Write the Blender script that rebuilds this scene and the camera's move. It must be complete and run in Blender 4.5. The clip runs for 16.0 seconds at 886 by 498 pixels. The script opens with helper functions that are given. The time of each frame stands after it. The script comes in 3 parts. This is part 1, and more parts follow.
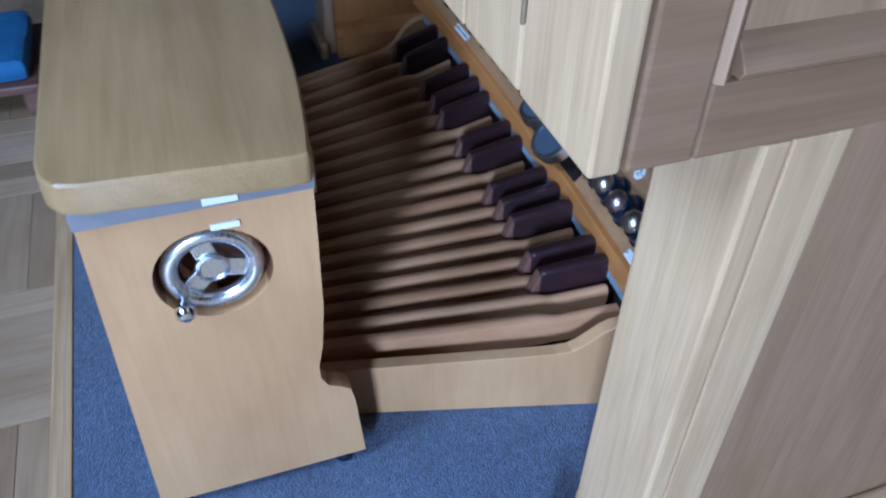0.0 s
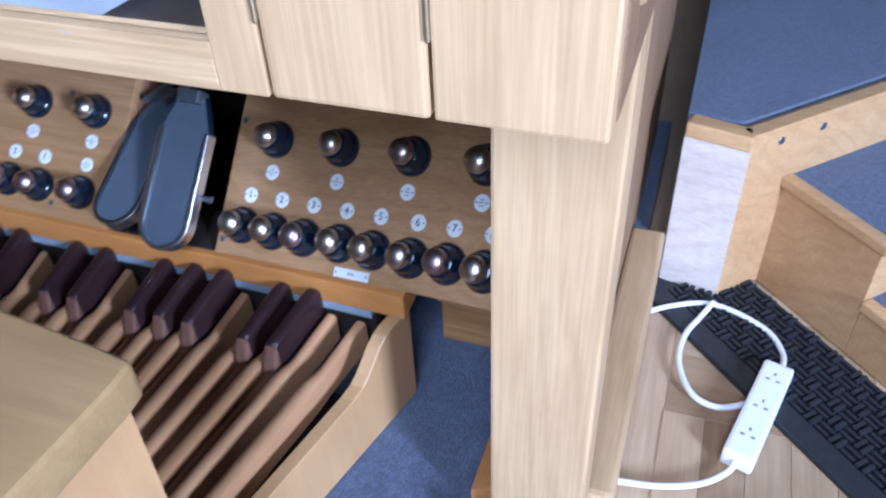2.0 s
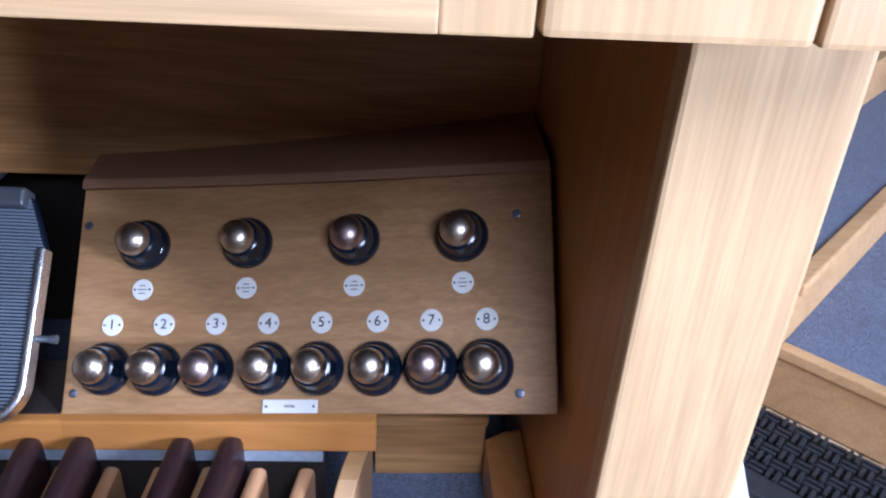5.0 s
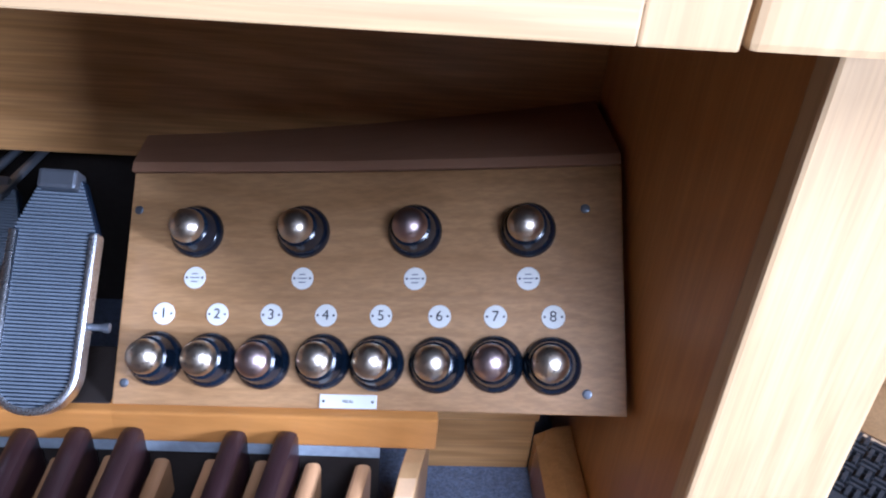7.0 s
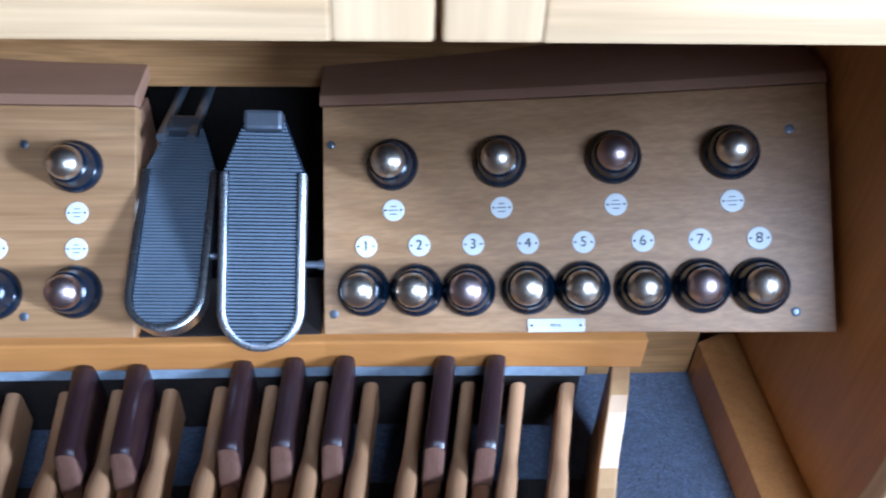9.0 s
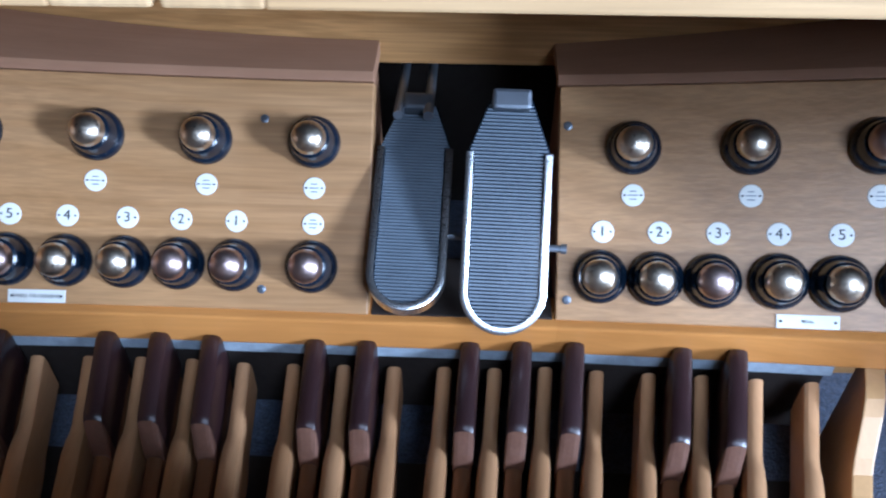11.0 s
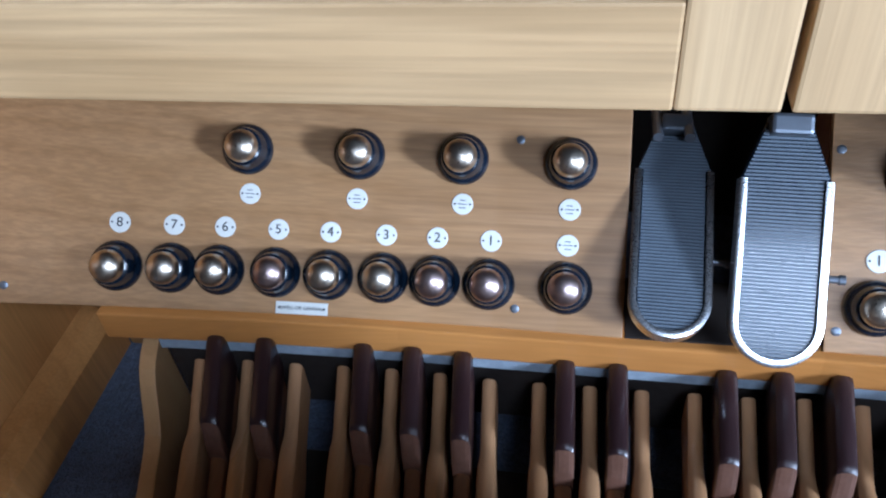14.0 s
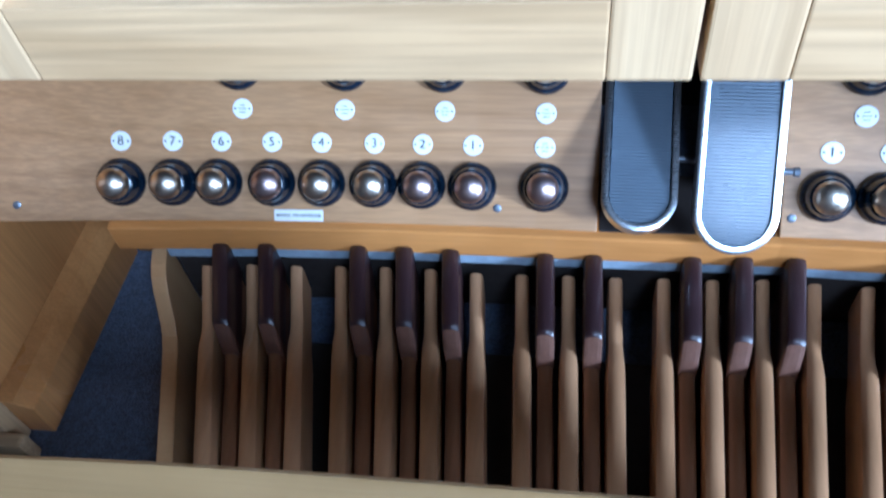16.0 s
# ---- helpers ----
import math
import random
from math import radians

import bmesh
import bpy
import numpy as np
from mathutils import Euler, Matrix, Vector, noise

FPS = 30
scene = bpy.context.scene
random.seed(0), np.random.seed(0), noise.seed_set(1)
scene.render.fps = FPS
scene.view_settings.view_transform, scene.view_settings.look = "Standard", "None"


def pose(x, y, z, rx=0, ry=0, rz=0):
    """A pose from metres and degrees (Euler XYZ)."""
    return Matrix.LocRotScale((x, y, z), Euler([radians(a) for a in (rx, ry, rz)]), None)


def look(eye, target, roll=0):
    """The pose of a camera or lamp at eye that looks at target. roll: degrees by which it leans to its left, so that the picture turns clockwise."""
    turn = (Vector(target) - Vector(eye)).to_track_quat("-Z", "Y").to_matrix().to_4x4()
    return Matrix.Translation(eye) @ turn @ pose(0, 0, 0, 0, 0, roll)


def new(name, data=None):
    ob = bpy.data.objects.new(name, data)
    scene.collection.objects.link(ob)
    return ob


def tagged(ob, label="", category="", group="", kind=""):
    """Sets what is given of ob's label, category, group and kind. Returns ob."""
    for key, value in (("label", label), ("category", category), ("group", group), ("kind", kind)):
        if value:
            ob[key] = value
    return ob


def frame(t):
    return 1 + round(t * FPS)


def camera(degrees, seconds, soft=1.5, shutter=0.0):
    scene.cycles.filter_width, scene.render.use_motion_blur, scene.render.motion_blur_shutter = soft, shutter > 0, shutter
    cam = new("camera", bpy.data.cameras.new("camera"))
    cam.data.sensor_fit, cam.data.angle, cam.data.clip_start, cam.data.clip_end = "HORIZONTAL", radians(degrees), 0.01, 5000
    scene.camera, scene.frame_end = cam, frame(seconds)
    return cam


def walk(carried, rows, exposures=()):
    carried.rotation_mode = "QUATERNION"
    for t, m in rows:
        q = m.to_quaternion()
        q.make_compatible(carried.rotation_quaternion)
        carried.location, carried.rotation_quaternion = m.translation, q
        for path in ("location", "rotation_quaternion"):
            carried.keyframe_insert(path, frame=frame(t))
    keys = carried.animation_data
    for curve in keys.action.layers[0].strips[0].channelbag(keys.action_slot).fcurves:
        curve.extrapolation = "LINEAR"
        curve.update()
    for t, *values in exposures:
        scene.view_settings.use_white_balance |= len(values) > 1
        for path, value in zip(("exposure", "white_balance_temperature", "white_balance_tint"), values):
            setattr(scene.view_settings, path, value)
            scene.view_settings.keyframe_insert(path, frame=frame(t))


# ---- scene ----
cam = camera(58.05, 16.0, soft=2.1, shutter=0.4)
PATH = [
    (0.0, 1.1257, -0.6745, 1.1582, 48.745, -1.024, 70.994),
    (0.5, 1.0310, -0.7483, 1.1523, 46.818, 1.186, 59.088),
    (1.0, 0.9403, -0.7897, 1.1613, 45.409, 3.102, 46.016),
    (1.5, 0.8645, -0.8460, 1.1505, 47.558, 3.303, 30.670),
    (2.0, 0.7996, -0.8761, 1.1215, 50.098, 2.217, 18.604),
    (2.5, 0.7140, -0.8363, 1.0698, 54.091, 2.524, 11.808),
    (3.0, 0.6450, -0.8001, 1.0192, 53.299, 3.072, 5.048),
    (5.5, 0.4214, -0.7556, 0.9299, 60.721, -3.667, -3.613),
    (6.0, 0.4059, -0.7386, 0.9457, 58.943, -3.724, -2.203),
    (6.5, 0.3934, -0.7361, 0.9387, 58.260, -4.345, -2.013),
    (7.0, 0.3758, -0.7290, 0.9319, 58.028, -4.370, -2.723),
    (7.5, 0.3395, -0.7247, 0.9413, 56.187, -4.422, -0.810),
    (8.0, 0.2726, -0.7177, 0.9529, 54.212, -3.018, -1.386),
    (8.5, 0.2160, -0.7060, 0.9660, 50.967, -3.109, -4.127),
    (9.0, 0.1568, -0.7009, 0.9706, 49.696, -2.157, -3.523),
    (11.5, -0.0549, -0.6727, 0.9556, 47.981, 0.781, 3.452),
    (12.0, -0.0862, -0.6691, 0.9554, 48.172, 1.770, 4.528),
    (12.5, -0.1202, -0.6662, 0.9594, 48.638, 2.229, 5.909),
    (13.0, -0.1518, -0.6651, 0.9659, 48.954, 2.971, 7.549),
    (13.5, -0.1773, -0.6755, 0.9762, 49.035, 3.785, 8.893),
    (14.0, -0.1872, -0.6697, 0.9922, 47.608, 4.541, 9.065),
    (14.5, -0.1966, -0.6719, 1.0048, 44.548, 4.976, 8.177),
    (15.0, -0.2005, -0.6756, 1.0150, 39.392, 5.563, 7.178),
    (15.5, -0.1888, -0.6875, 1.0247, 35.827, 5.340, 5.981),
    (16.0, -0.1738, -0.6995, 1.0574, 39.139, 5.555, 6.875),
]
EXPOSURES = [(0.0, -0.8, 4450, 12), (1.0, -0.95, 4600, 13), (2.0, -0.35, 4950, 20), (3.0, -0.65, 5500, 22), (5.5, 0.0, 5450, 25),
             (7.0, 0.2, 5350, 23), (8.5, 0.25, 4850, 13), (9.0, 0.25, 4850, 12), (11.5, 0.1, 5250, 12), (13.5, -0.1, 5350, 12), (14.5, -0.1, 5100, 12), (15.2, 0.15, 4750, 10), (16.0, 0.3, 4600, 8)]
walk(cam, [(t, pose(*p)) for t, *p in PATH], EXPOSURES)

# ---- light ----
def make_world():
    w = bpy.data.worlds.new("sky")
    scene.world = w
    w.use_nodes = True
    nt = w.node_tree
    bg = nt.nodes["Background"]
    sky = nt.nodes.new("ShaderNodeTexSky")
    sky.sky_type = "NISHITA"
    sky.sun_disc = False
    sky.sun_elevation, sky.sun_rotation = radians(34), radians(140)
    nt.links.new(sky.outputs["Color"], bg.inputs["Color"])
    bg.inputs["Strength"].default_value = 0.12


make_world()


def window_light(name, at, aim, w, h, power, colour):
    li = bpy.data.lights.new(name, "AREA")
    li.shape, li.size, li.size_y, li.energy, li.color = "RECTANGLE", w, h, power, colour
    ob = new(name, li)
    ob.matrix_world = look(at, aim)
    return ob


window_light("window_light_south_east", (3.45, -2.38, 1.55), (0.0, -0.3, 0.3), 0.5, 0.9, 340, (0.78, 0.88, 1.0))
window_light("window_light_south", (0.95, -2.38, 2.45), (0.6, 0, 0.9), 0.9, 1.3, 135, (0.78, 0.88, 1.0))

# ---- materials ----


def principled(name):
    m = bpy.data.materials.new(name)
    m.use_nodes = True
    nt = m.node_tree
    return m, nt, nt.nodes["Principled BSDF"]


def mixed(nt, fac, a, b, kind="MIX"):
    n = nt.nodes.new("ShaderNodeMix")
    n.data_type, n.blend_type = "RGBA", kind
    for key, v in (("Factor", fac), ("A", a), ("B", b)):
        s = [i for i in n.inputs if i.name == key and (i.type == "RGBA" or key == "Factor" and i.type == "VALUE")][0]
        if hasattr(v, "is_linked"):
            nt.links.new(v, s)
        else:
            s.default_value = v
    return [o for o in n.outputs if o.type == "RGBA"][0]


def ramp(nt, fac, lo, hi):
    n = nt.nodes.new("ShaderNodeMapRange")
    n.inputs["From Min"].default_value, n.inputs["From Max"].default_value = lo, hi
    nt.links.new(fac, n.inputs["Value"])
    return n.outputs["Result"]


def noise_tex(nt, vec, scale, detail=4.0, rough=0.55):
    n = nt.nodes.new("ShaderNodeTexNoise")
    n.inputs["Scale"].default_value, n.inputs["Detail"].default_value, n.inputs["Roughness"].default_value = scale, detail, rough
    nt.links.new(vec, n.inputs["Vector"])
    return n.outputs["Fac"]


def coords(nt, scale=(1, 1, 1), spread=0.0):
    tc = nt.nodes.new("ShaderNodeTexCoord")
    out = tc.outputs["Object"]
    if spread:
        info = nt.nodes.new("ShaderNodeObjectInfo")
        add = nt.nodes.new("ShaderNodeVectorMath")
        mul = nt.nodes.new("ShaderNodeMath")
        mul.operation = "MULTIPLY"
        mul.inputs[1].default_value = spread
        nt.links.new(info.outputs["Random"], mul.inputs[0])
        nt.links.new(out, add.inputs[0])
        nt.links.new(mul.outputs[0], add.inputs[1])
        out = add.outputs[0]
    mp = nt.nodes.new("ShaderNodeMapping")
    mp.inputs["Scale"].default_value = scale
    nt.links.new(out, mp.inputs["Vector"])
    return mp.outputs["Vector"]


def bump(nt, bsdf, height, strength, dist=0.002):
    b = nt.nodes.new("ShaderNodeBump")
    b.inputs["Strength"].default_value, b.inputs["Distance"].default_value = strength, dist
    nt.links.new(height, b.inputs["Height"])
    nt.links.new(b.outputs["Normal"], bsdf.inputs["Normal"])


def wood(name, light, dark, axis, rough=0.4, grain=1.0, spread=7.0, coat=0.0, vary=0.0):
    """Straight-grained timber; axis: the way the grain runs."""
    m, nt, p = principled(name)
    long = [26.0, 26.0, 26.0]
    long[axis] = 1.1
    wide = [5.0, 5.0, 5.0]
    wide[axis] = 0.7
    fine = [240.0, 240.0, 240.0]
    fine[axis] = 7.0
    a = ramp(nt, noise_tex(nt, coords(nt, long, spread), 1.0, 4.0, 0.5), 0.22, 0.8)
    b = ramp(nt, noise_tex(nt, coords(nt, wide, spread), 1.0, 3.0), 0.3, 0.7)
    c = ramp(nt, noise_tex(nt, coords(nt, fine, spread), 1.0, 2.0), 0.38, 0.66)
    mid = [(x + y) / 2 for x, y in zip(light, dark)]
    one = mixed(nt, a, (*dark, 1), (*light, 1))
    two = mixed(nt, b, (*mid, 1), (*light, 1))
    base = mixed(nt, 0.62, one, two)
    wv = nt.nodes.new("ShaderNodeTexWave")
    wv.bands_direction = "DIAGONAL"
    wv.inputs["Scale"].default_value, wv.inputs["Distortion"].default_value = 0.7, 16.0
    wv.inputs["Detail"].default_value, wv.inputs["Detail Scale"].default_value = 3.0, 0.6
    band = [22.0, 22.0, 22.0]
    band[axis] = 2.2
    nt.links.new(coords(nt, band, spread), wv.inputs["Vector"])
    d = ramp(nt, wv.outputs["Fac"], 0.0, 0.55)
    base = mixed(nt, 1.0, base, mixed(nt, d, (1 - 0.07 * grain, 1 - 0.085 * grain, 1 - 0.11 * grain, 1), (1, 1, 1, 1)), "MULTIPLY")
    blot = [5.0, 5.0, 5.0]
    blot[axis] = 2.0
    e = ramp(nt, noise_tex(nt, coords(nt, blot, spread * 0.7), 1.6, 5.0, 0.62), 0.34, 0.62)
    base = mixed(nt, 1.0, base, mixed(nt, e, (0.87, 0.84, 0.81, 1), (1.03, 1.03, 1.03, 1)), "MULTIPLY")
    dim = mixed(nt, c, (1 - 0.13 * grain,) * 3 + (1,), (1, 1, 1, 1))
    base = mixed(nt, 1.0, base, dim, "MULTIPLY")
    if vary:
        info = nt.nodes.new("ShaderNodeObjectInfo")
        base = mixed(nt, 1.0, base, mixed(nt, info.outputs["Random"], (1 - vary, 1 - 1.1 * vary, 1 - 1.25 * vary, 1), (1, 1, 1, 1)), "MULTIPLY")
    nt.links.new(base, p.inputs["Base Color"])
    r = nt.nodes.new("ShaderNodeMapRange")
    r.inputs["To Min"].default_value, r.inputs["To Max"].default_value = rough - 0.06, rough + 0.1
    nt.links.new(b, r.inputs["Value"])
    nt.links.new(r.outputs["Result"], p.inputs["Roughness"])
    p.inputs["Coat Weight"].default_value = coat
    p.inputs["Coat Roughness"].default_value = 0.25
    bump(nt, p, c, 0.12 * grain, 0.0006)
    return m


def plain(name, colour, rough=0.5, metal=0.0, vary=0.15, scale=40.0, relief=0.0):
    m, nt, p = principled(name)
    v = coords(nt, (1, 1, 1), 3.0)
    n = ramp(nt, noise_tex(nt, v, scale, 4.0), 0.3, 0.7)
    n2 = ramp(nt, noise_tex(nt, v, scale * 8, 3.0), 0.3, 0.7)
    lo = tuple(c * (1 - vary) for c in colour)
    nt.links.new(mixed(nt, n, (*lo, 1), (*colour, 1)), p.inputs["Base Color"])
    r = nt.nodes.new("ShaderNodeMapRange")
    r.inputs["To Min"].default_value, r.inputs["To Max"].default_value = max(0.03, rough - 0.07), rough + 0.07
    nt.links.new(n2, r.inputs["Value"])
    nt.links.new(r.outputs["Result"], p.inputs["Roughness"])
    p.inputs["Metallic"].default_value = metal
    if relief:
        bump(nt, p, n2, relief, 0.001)
    return m


def carpet_mat():
    m, nt, p = principled("blue_grey_carpet")
    v = coords(nt)
    tuft = ramp(nt, noise_tex(nt, v, 260.0, 3.0, 0.7), 0.3, 0.7)
    patch = ramp(nt, noise_tex(nt, v, 9.0, 4.0), 0.3, 0.7)
    fleck = ramp(nt, noise_tex(nt, v, 90.0, 3.0), 0.4, 0.62)
    a = mixed(nt, tuft, (0.05, 0.07, 0.115, 1), (0.185, 0.235, 0.35, 1))
    b = mixed(nt, fleck, (0.72, 0.72, 0.74, 1), (1, 1, 1, 1))
    c = mixed(nt, patch, (0.82, 0.82, 0.82, 1), (1, 1, 1, 1))
    nt.links.new(mixed(nt, 1.0, mixed(nt, 1.0, a, b, "MULTIPLY"), c, "MULTIPLY"), p.inputs["Base Color"])
    p.inputs["Roughness"].default_value = 0.95
    p.inputs["Sheen Weight"].default_value = 0.2
    bump(nt, p, tuft, 0.9, 0.004)
    return m


def glass_mat():
    m, nt, p = principled("clear_glass")
    p.inputs["Transmission Weight"].default_value = 1.0
    p.inputs["Roughness"].default_value = 0.02
    p.inputs["IOR"].default_value = 1.45
    return m


OAK_L, OAK_D = (0.58, 0.40, 0.212), (0.48, 0.315, 0.155)
OAK_Z = wood("pale_oak_upright", OAK_L, OAK_D, 2, 0.45, 1.0)
OAK_X = wood("pale_oak_level", OAK_L, (0.46, 0.285, 0.125), 0, 0.45, 1.5)
OAK_Y = wood("pale_oak_deep", OAK_L, OAK_D, 1)
# Oak of the case sides, darkened to hold the shade on them.
OAK_SIDE_SHADED = wood("shaded_oak_case_side", (0.25, 0.145, 0.07), (0.19, 0.105, 0.048), 1, 0.7)
OAK_PANEL_SHADED = wood("shaded_oak_case_panel", (0.34, 0.21, 0.108), (0.27, 0.158, 0.078), 2, 0.6)
PLY_X = wood("oak_veneer_panel", (0.49, 0.28, 0.125), (0.36, 0.188, 0.07), 0, 0.42, 1.5)
TOP_BROWN = wood("dull_brown_box_top", (0.37, 0.20, 0.115), (0.30, 0.155, 0.085), 0, 0.6, 0.5)
KNEE = wood("golden_oak_knee_board", (0.55, 0.30, 0.11), (0.40, 0.195, 0.062), 0, 0.38, 2.0)
WALL_IN = wood("golden_oak_side", (0.58, 0.275, 0.085), (0.47, 0.205, 0.058), 2, 0.3)
BENCH_END = wood("honey_birch_upright", (0.54, 0.325, 0.145), (0.46, 0.262, 0.11), 2, 0.35, 0.35)
BENCH_TOP = wood("olive_birch_top", (0.36, 0.235, 0.10), (0.28, 0.175, 0.07), 0, 0.30, 0.8, 7.0, 0.3)
NATURAL = wood("maple_pedal", (0.56, 0.32, 0.16), (0.40, 0.205, 0.09), 1, 0.3, 0.6, 7.0, 0.0, 0.22)
STICK = wood("red_brown_stick", (0.26, 0.12, 0.055), (0.17, 0.07, 0.03), 1, 0.4, 0.7)
SHARP = wood("rosewood_sharp", (0.038, 0.016, 0.017), (0.016, 0.008, 0.010), 1, 0.34, 1.0)
NOSE = wood("worn_rosewood", (0.20, 0.10, 0.065), (0.11, 0.05, 0.035), 1, 0.45, 1.0)
RAIL = wood("orange_toe_rail", (0.60, 0.265, 0.07), (0.48, 0.195, 0.045), 0, 0.3, 0.5)
PINE = wood("warm_pine", (0.60, 0.38, 0.18), (0.48, 0.27, 0.11), 0, 0.45)
# Whitish base colour paints the bright light falling on the platform's front.
LIT_BOARD = wood("white_lit_board", (0.74, 0.66, 0.58), (0.62, 0.53, 0.45), 0, 0.4)
PARQUET = wood("parquet_block", (0.60, 0.45, 0.29), (0.42, 0.27, 0.14), 1, 0.32, 0.9, 23.0, 0.0, 0.4)
CARPET = carpet_mat()
# Blue in this black paints the sky's reflection on the gloss.
BLACK = plain("sky_tinted_black_stud", (0.007, 0.014, 0.026), 0.16, 0.0, 0.3)
BRASS = plain("polished_brass", (0.64, 0.56, 0.45), 0.33, 1.0, 0.12, 60)
COPPER = plain("worn_pinkish_brass", (0.52, 0.40, 0.37), 0.36, 1.0, 0.2, 60)
IVORY = plain("ivory_disc", (0.78, 0.78, 0.72), 0.35, 0.0, 0.06)
INK = plain("black_ink", (0.015, 0.015, 0.018), 0.5)
SCREW = plain("dull_steel_screw", (0.20, 0.22, 0.25), 0.4, 0.8)
RUBBER = plain("grey_ribbed_rubber", (0.115, 0.14, 0.17), 0.5, 0.0, 0.15)
ALU = plain("brushed_aluminium", (0.80, 0.82, 0.84), 0.28, 1.0, 0.08, 120)
STEEL = plain("chromed_steel", (0.62, 0.66, 0.70), 0.14, 1.0, 0.1)
GREY_STRIP = plain("grey_metal_strip", (0.27, 0.27, 0.28), 0.45, 0.4)
FELT = plain("grey_felt", (0.30, 0.35, 0.40), 0.95, 0.0, 0.25, 90, 0.5)
# Near-black base colour stands for the shade in gaps and recesses.
DARK = plain("recess_shade", (0.025, 0.017, 0.013), 0.7, 0.0, 0.3, 9)
WHITE_PLASTIC = plain("white_plastic", (0.80, 0.81, 0.82), 0.32, 0.0, 0.04)
MAT_BLACK = plain("black_rubber_mat", (0.022, 0.025, 0.03), 0.55, 0.0, 0.35, 60, 0.3)
PAPER = plain("white_paper", (0.72, 0.78, 0.84), 0.8, 0.0, 0.1, 20)
# Colours of the unseen walls and ceiling, kept dark to cut bounced light.
DIM_WALL = plain("low_bounce_wall", (0.075, 0.068, 0.06), 0.85, 0.0, 0.1, 6, 0.15)
CEIL = plain("low_bounce_ceiling", (0.07, 0.058, 0.045), 0.9, 0.0, 0.06, 4)
HINGE = plain("dull_brass_hinge", (0.42, 0.34, 0.22), 0.42, 0.9, 0.2, 80)
GLASS = glass_mat()
BLUE_CLOTH = plain("blue_cloth", (0.05, 0.16, 0.34), 0.85, 0.0, 0.3, 25, 0.4)

# ---- helpers ----
ROOT = {}


def thing(name, at, label="", category="", group="", kind=""):
    ob = new(name)
    ob.location = at
    ob.empty_display_size = 0.05
    ROOT[ob] = Vector(at)
    return tagged(ob, label, category, group, kind)


def part(name, bm, material, parent=None, label="", smooth=False):
    """Links a bmesh, drawn in world metres, as one mesh under a thing or a part."""
    base = ROOT.get(parent, Vector((0, 0, 0)))
    me = bpy.data.meshes.new(name)
    bmesh.ops.translate(bm, verts=bm.verts, vec=-base)
    bmesh.ops.recalc_face_normals(bm, faces=bm.faces)
    if smooth:
        for f in bm.faces:
            f.smooth = True
        for e in bm.edges:
            if len(e.link_faces) == 2 and e.calc_face_angle(0.0) > 0.6:
                e.smooth = False
    bm.to_mesh(me)
    bm.free()
    me.materials.append(material)
    ob = new(name, me)
    if parent is not None:
        ob.parent = parent
        ROOT[ob] = base
    if label:
        ob["label"] = label
    return ob


def soften(bm, width, segments=2, angle=0.5):
    if width > 0:
        es = [e for e in bm.edges if len(e.link_faces) == 2 and e.calc_face_angle(0.0) > angle]
        bmesh.ops.bevel(bm, geom=es, offset=width, segments=segments, profile=0.6, affect="EDGES", clamp_overlap=True)
    return bm


def box(x0, x1, y0, y1, z0, z1, bevel=0.003, m=None):
    bm = bmesh.new()
    bmesh.ops.create_cube(bm, size=1.0)
    for v in bm.verts:
        v.co = Vector(((x0 + x1) / 2 + v.co.x * (x1 - x0), (y0 + y1) / 2 + v.co.y * (y1 - y0), (z0 + z1) / 2 + v.co.z * (z1 - z0)))
    soften(bm, bevel)
    if m is not None:
        bmesh.ops.transform(bm, matrix=m, verts=bm.verts)
    return bm


def prism(points, shift, bevel=0.0, segments=2):
    """A polygon (list of 3D points) pushed along shift."""
    bm = bmesh.new()
    a = [bm.verts.new(Vector(p)) for p in points]
    b = [bm.verts.new(Vector(p) + Vector(shift)) for p in points]
    n = len(a)
    bm.faces.new(a)
    bm.faces.new(b[::-1])
    for i in range(n):
        bm.faces.new((a[i], b[i], b[(i + 1) % n], a[(i + 1) % n]))
    bmesh.ops.recalc_face_normals(bm, faces=bm.faces)
    return soften(bm, bevel, segments)


def loft(rings, closed=True):
    """Skin over rings of equal length."""
    bm = bmesh.new()
    vs = [[bm.verts.new(Vector(p)) for p in r] for r in rings]
    n = len(vs[0])
    for a, b in zip(vs, vs[1:]):
        for i in range(n if closed else n - 1):
            bm.faces.new((a[i], a[(i + 1) % n], b[(i + 1) % n], b[i]))
    if closed:
        bm.faces.new(vs[0][::-1])
        bm.faces.new(vs[-1])
    bmesh.ops.recalc_face_normals(bm, faces=bm.faces)
    return bm


def lathe(profile, m, n=28):
    """Turns (radius, height) pairs about the z axis of the matrix m."""
    rings = [[m @ Vector((r * math.cos(2 * math.pi * k / n), r * math.sin(2 * math.pi * k / n), h)) for k in range(n)] for r, h in profile]
    return loft(rings)


def ring(radius, r, m, n=44, k=14):
    """A torus about the z axis of m."""
    bm = bmesh.new()
    v = [[bm.verts.new(m @ Vector(((radius + r * math.cos(b)) * math.cos(a), (radius + r * math.cos(b)) * math.sin(a), r * math.sin(b)))) for b in np.linspace(0, 2 * math.pi, k, endpoint=False)] for a in np.linspace(0, 2 * math.pi, n, endpoint=False)]
    for i in range(n):
        for j in range(k):
            bm.faces.new((v[i][j], v[(i + 1) % n][j], v[(i + 1) % n][(j + 1) % k], v[i][(j + 1) % k]))
    return bm


